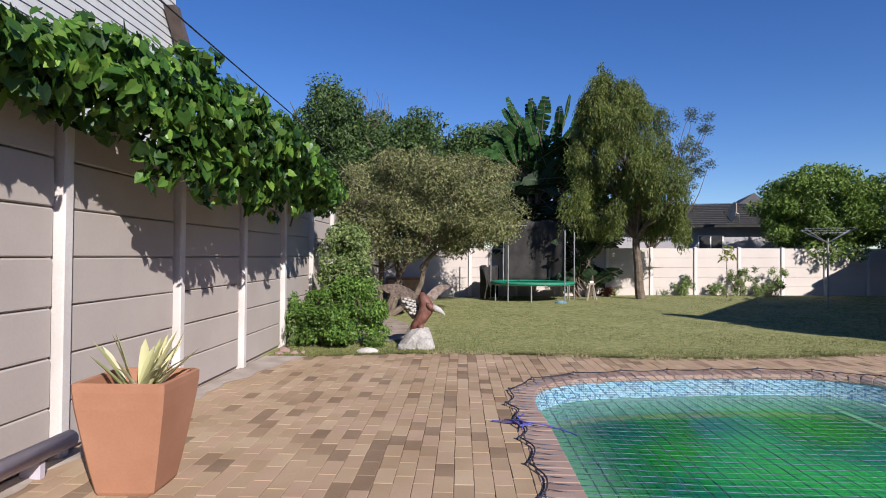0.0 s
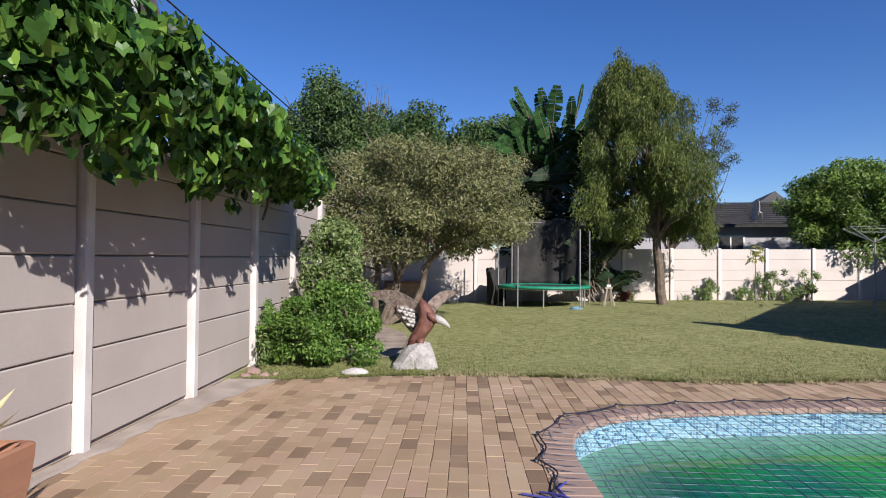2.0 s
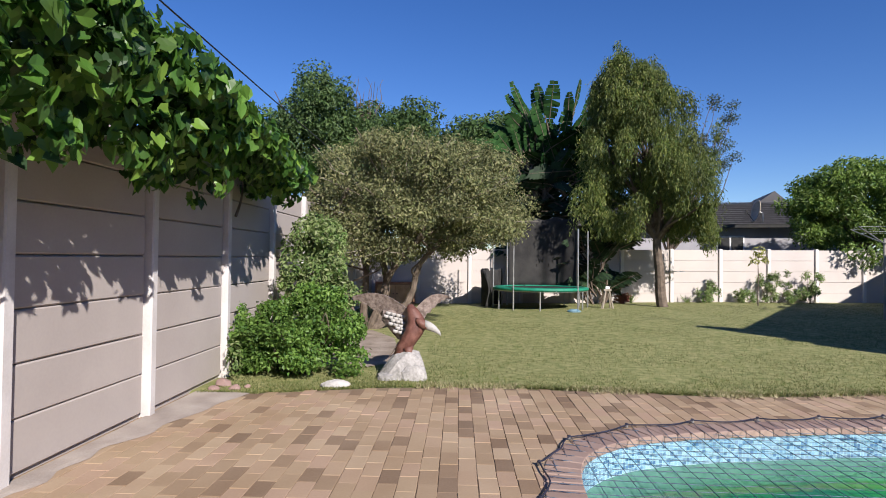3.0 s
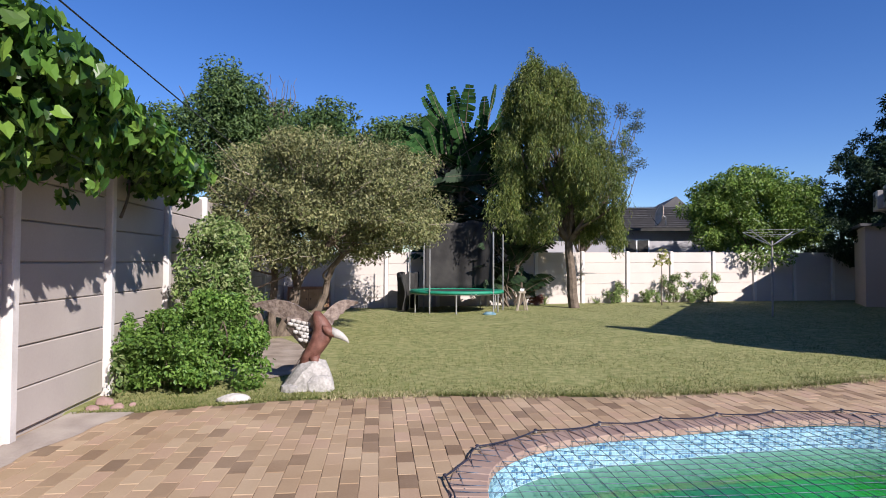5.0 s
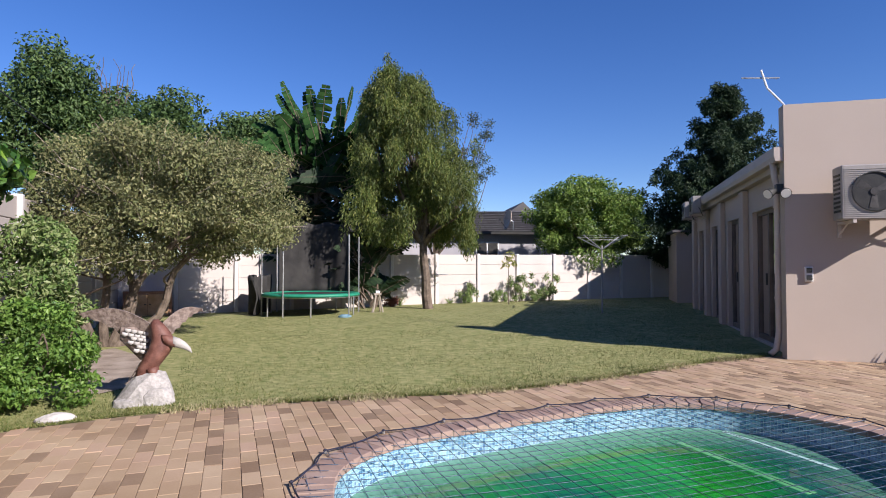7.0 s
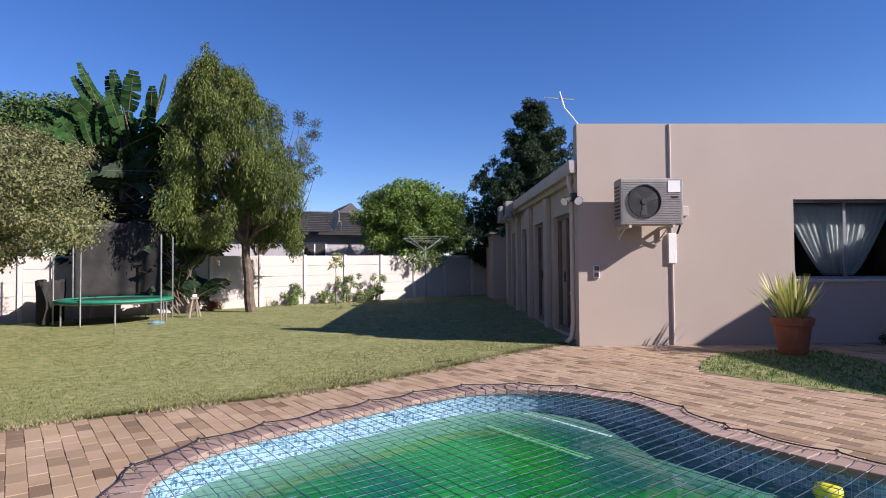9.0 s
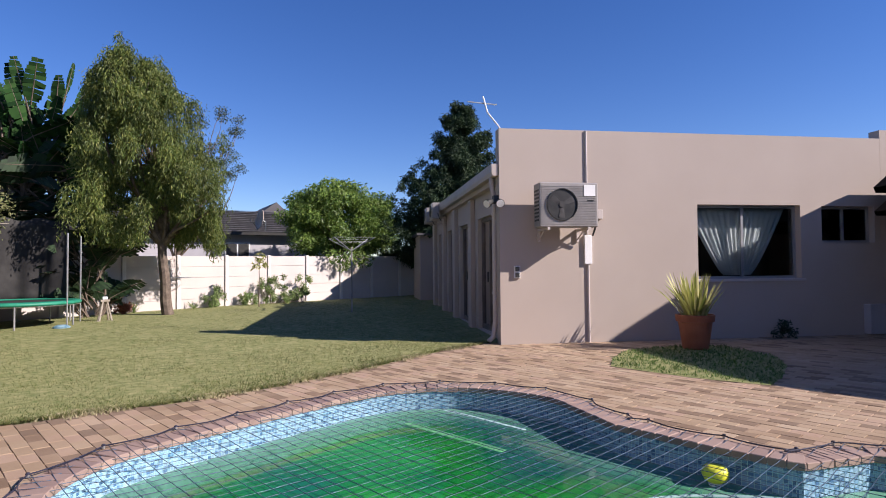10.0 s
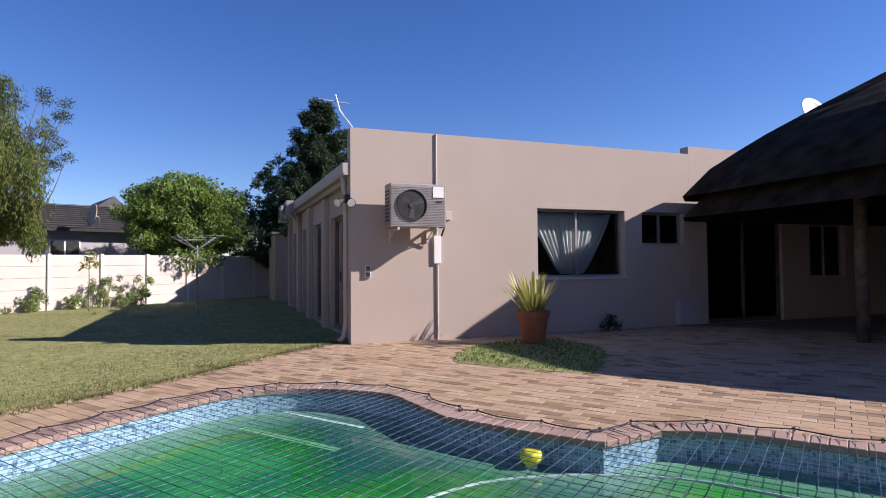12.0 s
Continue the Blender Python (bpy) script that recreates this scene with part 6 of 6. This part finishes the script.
for i in range(14):
    limb(g, (12.85, 22.6, 1.7), balls[i * 5][:3], 0.04, 0.012, 0.08, 5, 300 + i, 6)
g.ob("trunk", M_BARK, rt)
place(rt)

# conifer beyond the house
cf = plant("conifer", "tall dark conifer standing beyond the house", "tree", (17.5, 20.5, 0))
balls = []
for i in range(300):
    z = 1.4 + 6.6 * rs.random() ** 1.3
    w = 4.2 * max(0, 1 - (z - 1.2) / 7.3) * rs.uniform(0.7, 1.15) + 0.08
    a = rs.uniform(0, 6.283)
    n_ = max(2, int(w / 0.4))
    for j in range(n_):
        t = (j + 0.6) / n_
        rr_ = 0.33 * (1.15 - 0.7 * t) * rs.uniform(0.8, 1.2)
        balls.append((17.48 + w * t * math.cos(a), 20.6 + w * t * math.sin(a), z - 0.10 * w * t + 0.34 * w * t * t + rs.uniform(-0.06, 0.06), rr_, rr_, 0.19))
P, O = clumps(balls, 2100, 81, 0.2)
tagged(leaf_mesh("crown", P, O, 0.16, M_CONIF, cf, 3.5, 0.2, 0.9, 81), kind="stuff")
g = Geo()
limb(g, (17.48, 20.6, -0.06), (17.48, 20.6, 8.0), 0.25, 0.03, 0.01, 6, 9, 8)
g.ob("trunk", M_BARK, cf)
place(cf)

# young plants along the far wall


def wall_bush(x, h, w, seed, mat, label, name="wall_shrub"):
    y = 20.49 + 0.093 * (x + 1.16) - 0.35
    z0 = hills(x, y)
    o = plant(name, label, "shrub", (x, y, z0), "shrubs along the far wall")
    r_ = random.Random(seed)
    bl = [(x + r_.gauss(0, w * 0.35), y + r_.gauss(0, 0.1), z0 + r_.uniform(0.12, h) , 0.10, 0.10, 0.12) for _ in range(int(16 * w / 0.4))]
    P, O = clumps(bl, 5200, seed, 0.2)
    tagged(leaf_mesh("foliage", P, O, 0.075, mat, o, 2.2, 0.3, 0.9, seed), kind="stuff")
    g = Geo()
    for b in bl[::2]:
        limb(g, (x + (b[0] - x) * 0.3, y, z0 - 0.02), b[:3], 0.010, 0.004, 0.06, 4, seed, 5)
    g.ob("stems", M_BARK, o)
    place(o)


wall_bush(7.3, 0.62, 0.42, 1, M_VARIEG, "small olive-green shrub against the far wall")
wall_bush(8.35, 0.40, 0.30, 2, M_VARIEG, "low sparse shrub against the far wall")
wall_bush(9.2, 0.88, 0.62, 3, M_VARIEG, "bushy light-leaved shrub against the far wall")
wall_bush(10.35, 0.92, 0.5, 4, M_VARIEG, "upright leafy shrub against the far wall")
wall_bush(9.8, 0.35, 0.3, 5, M_VARIEG, "low sparse shrub against the far wall")
wall_bush(4.75, 0.22, 0.3, 6, surf("reddish_leaves", (0.195, 0.047, 0.031), (0.234, 0.094, 0.047), 8, 60, 0.6, 0.1), "low reddish plant at the far wall")
sa = plant("young_sapling", "thin young tree with a few yellow-green leaves", "sapling", (8.2, 19.9, 0.1))
g = Geo()
z0 = hills(8.2, 19.9)
limb(g, (8.2, 19.9, z0 - 0.02), (8.22, 19.9, z0 + 1.45), 0.018, 0.008, 0.02, 6, 3, 6)
g.ob("stem", M_BARK, sa)
P, O = clumps([(8.22, 19.9, z0 + 1.5, 0.14, 0.14, 0.16), (8.1, 19.9, z0 + 1.25, 0.12, 0.1, 0.1), (8.38, 19.9, z0 + 1.3, 0.1, 0.1, 0.08)], 2600, 12, 0.1)
tagged(leaf_mesh("foliage", P, O, 0.13, M_SPIKE, sa, 2.4, 0.5, 0.9, 12), kind="stuff")
place(sa)
for x, s in ((6.65, 5), (5.0, 6)):
    y = 20.49 + 0.093 * (x + 1.16) - 0.3
    o = plant("spiky_plant", "small spiky grass-like plant at the far wall", "plant", (x, y, 0.1))
    g = Geo()
    r_ = random.Random(s)
    for i in range(22):
        a, t = r_.uniform(0, 6.283), r_.uniform(0.2, 1.3)
        blade(g, (x, y, hills(x, y)), (math.cos(a) * t, math.sin(a) * t, 1), r_.uniform(0.25, 0.5), 0.012, 0.25)
    g.ob("leaves", M_VARIEG, o)
    place(o)

# ---- beyond the walls ----
nh = thing("neighbour_house", "grey neighbouring house with dark tiled roof behind the far wall", "house", at=(11, 27, 0))
NM = Matrix.Translation((12.6, 26.4, 0)) @ Matrix.Rotation(radians(-14), 4, "Z")
g = Geo(NM)
g.box(-8, 0.6, 0, 5, -0.06, 2.78)
g.ob("wall", M_NWALL, nh)
g = Geo(NM)
g.box(-2.55, -1.55, -0.03, 0.0, 1.5, 2.4, 0)
g.ob("window", M_WHITE, nh, "white framed window")
g = Geo(NM)
for x in (-2.5, -2.02):
    g.box(x, x + 0.42, -0.04, -0.031, 1.56, 2.34)
g.ob("pane", M_DARK, nh)
g = Geo(NM)
rows_ = 12
for j in range(rows_):
    s0_, s1_ = j / rows_, (j + 1.15) / rows_
    for i in range(34):
        x0, x1 = -8.3 + i * 0.268, -8.3 + (i + 0.97) * 0.268
        g.add([(x0, -0.35 + 2.8 * s0_, 2.83 + 1.15 * s0_ + 0.03), (x1, -0.35 + 2.8 * s0_, 2.83 + 1.15 * s0_ + 0.03), (x1, -0.35 + 2.8 * s1_, 2.80 + 1.15 * s1_), (x0, -0.35 + 2.8 * s1_, 2.80 + 1.15 * s1_)], [(0, 1, 2, 3)])
g.ob("roof_tiles", M_ROOFT, nh, "dark roof tiles")
Geo(NM).add([(-8.3, -0.4, 2.72), (0.8, -0.4, 2.72), (0.8, 5.4, 2.72), (-8.3, 5.4, 2.72), (-8.3, 2.5, 3.93), (0.8, 2.5, 3.93)], [(0, 1, 5, 4), (2, 3, 4, 5), (1, 2, 5), (3, 0, 4)]).ob("roof", M_ROOFT, nh)
Geo(NM).box(-8.3, 0.8, -0.47, -0.40, 2.70, 2.82).ob("gutter", M_DARK, nh)
Geo(NM).box(0.62, 2.5, 0.2, 4.5, -0.06, 3.0).ob("white_wing", M_SIDING, nh, "white plastered wing")
g = Geo(NM)
g.add([(-1.3, 3.2, 3.3), (1.6, 3.2, 3.3), (0.3, 3.2, 4.5), (-1.3, 7, 3.3), (1.6, 7, 3.3), (0.3, 7, 4.5)], [(0, 1, 2), (0, 2, 5, 3), (1, 4, 5, 2), (3, 5, 4)])
g.ob("gable", M_ROOFT, nh)
place(nh)
dish("satellite_dish", (10.98, 25.45, 3.24), (-1.0, 0.12, 0.2), 0.42, "faded tan satellite dish fixed to the neighbouring house", 0.40, surf("faded_tan_paint", (0.40, 0.33, 0.25), (0.50, 0.42, 0.33), 4, 60, 0.7, 0.05))

# cladded house over the left wall
nl = thing("cladded_house", "white horizontally cladded gable of the house next door", "house", at=(-7, 9, 0))
g = Geo()
g.box(-12, -6.03, -4, 13.6, -0.06, 6.2)
g.ob("wall", M_SIDING, nl)
for i in range(26):
    z = 3.1 + i * 0.15
    Geo().box(-6.03, -6.0, -4, 13.6, z, z + 0.142).add([(-6.0, -4, z), (-5.985, -4, z), (-5.985, 13.6, z), (-6.0, 13.6, z), (-6.0, -4, z + 0.14), (-6.0, 13.6, z + 0.14)], [(1, 2, 5, 4), (0, 3, 2, 1)]).ob("board", M_SIDING, nl)
Geo().add([(-5.7, 13.2, 6.3), (-5.7, 13.95, 5.4), (-5.7, 13.95, 5.1), (-5.7, 13.0, 6.3), (-5.95, 13.2, 6.3), (-5.95, 13.95, 5.4), (-5.95, 13.95, 5.1), (-5.95, 13.0, 6.3)], [(0, 1, 2, 3), (7, 6, 5, 4), (0, 4, 5, 1), (1, 5, 6, 2), (2, 6, 7, 3), (3, 7, 4, 0)]).ob("barge_board", M_DOOR, nl)
Geo().add([(-5.7, -4, 7.0), (-5.7, 12.9, 7.0), (-9, 12.9, 8.5), (-9, -4, 8.5), (-5.7, -4, 6.9), (-5.7, 12.9, 6.9), (-9, 12.9, 8.4), (-9, -4, 8.4)], [(0, 1, 2, 3), (7, 6, 5, 4), (0, 4, 5, 1)]).ob("roof", M_ROOFT, nl)
place(nl)

# cable over the left wall
g = Geo()
path = [(-3.3, -2 + i * 1.5, 4.12 - 0.004 * i + 0.0012 * (i - 8) ** 2) for i in range(20)]
g.tube(path, 0.011, 6)
cb = tagged(g.ob("overhead_cable", M_DARK), "black overhead cable strung above the wall", "cable")

# ---- clay pavers, last ----
PX, PY = 0.1135, 0.226
near_stretch = (-1.55, 0.50, 4.75, 7.35)
unit = None
V, F = [], []
rp_ = random.Random(77)
col = 0
x = -2.42
prof = Geo().box(-0.0550, 0.0550, -0.1110, 0.1110, -0.04, 0.0, 0, 0.0022)
base_v, base_f = [Vector(p) for p in prof.v[8:]], [tuple(i - 8 for i in t) for t in prof.f if min(t) >= 8]


def covered(x, y):
    if inside(x, y, mid_xy) or inside(x, y, STRIP):
        return True
    if y > edge_y(x) - 0.06 and x < 7.7:
        return True
    lx = (x - 7.6) * 0.825 - (y - 9.8) * 0.566
    ly = (x - 7.6) * 0.566 + (y - 9.8) * 0.825
    return (ly > -0.03 and lx > -0.1) or (x > 7.4 and ly > 0.1)


while x < 13.5:
    y = -1.2 + (PY / 2 if col % 2 else 0)
    while y < 10.2:
        far = x > 7.5 and y < 0
        if not far and not covered(x, y):
            jx, jy, jz, ja = rp_.gauss(0, 0.0012), rp_.gauss(0, 0.0018), rp_.gauss(0, 0.0011), rp_.gauss(0, 0.008)
            if near_stretch[0] < x < near_stretch[1] and near_stretch[2] < y < near_stretch[3]:
                if unit is None:
                    unit = Geo().add(base_v, base_f).ob("paver", M_PAVER_OB, paving)
                    q = unit
                else:
                    q = new("paver", unit.data)
                    q.parent = paving
                q.matrix_basis = Matrix.Translation((x + jx, y + jy, 0.002 + jz)) @ Matrix.Rotation(ja, 4, "Z")
            else:
                n0 = len(V)
                c, s = math.cos(ja), math.sin(ja)
                V += [(x + jx + p.x * c - p.y * s, y + jy + p.x * s + p.y * c, 0.002 + jz + p.z) for p in base_v]
                F += [tuple(i + n0 for i in t) for t in base_f]
        y += PY
    x += PX
    col += 1
me = bpy.data.meshes.new("pavers")
me.from_pydata(V, [], F)
me.materials.append(M_PAVER)
o = new("pavers", me)
o.parent = paving
tagged(o, kind="stuff")
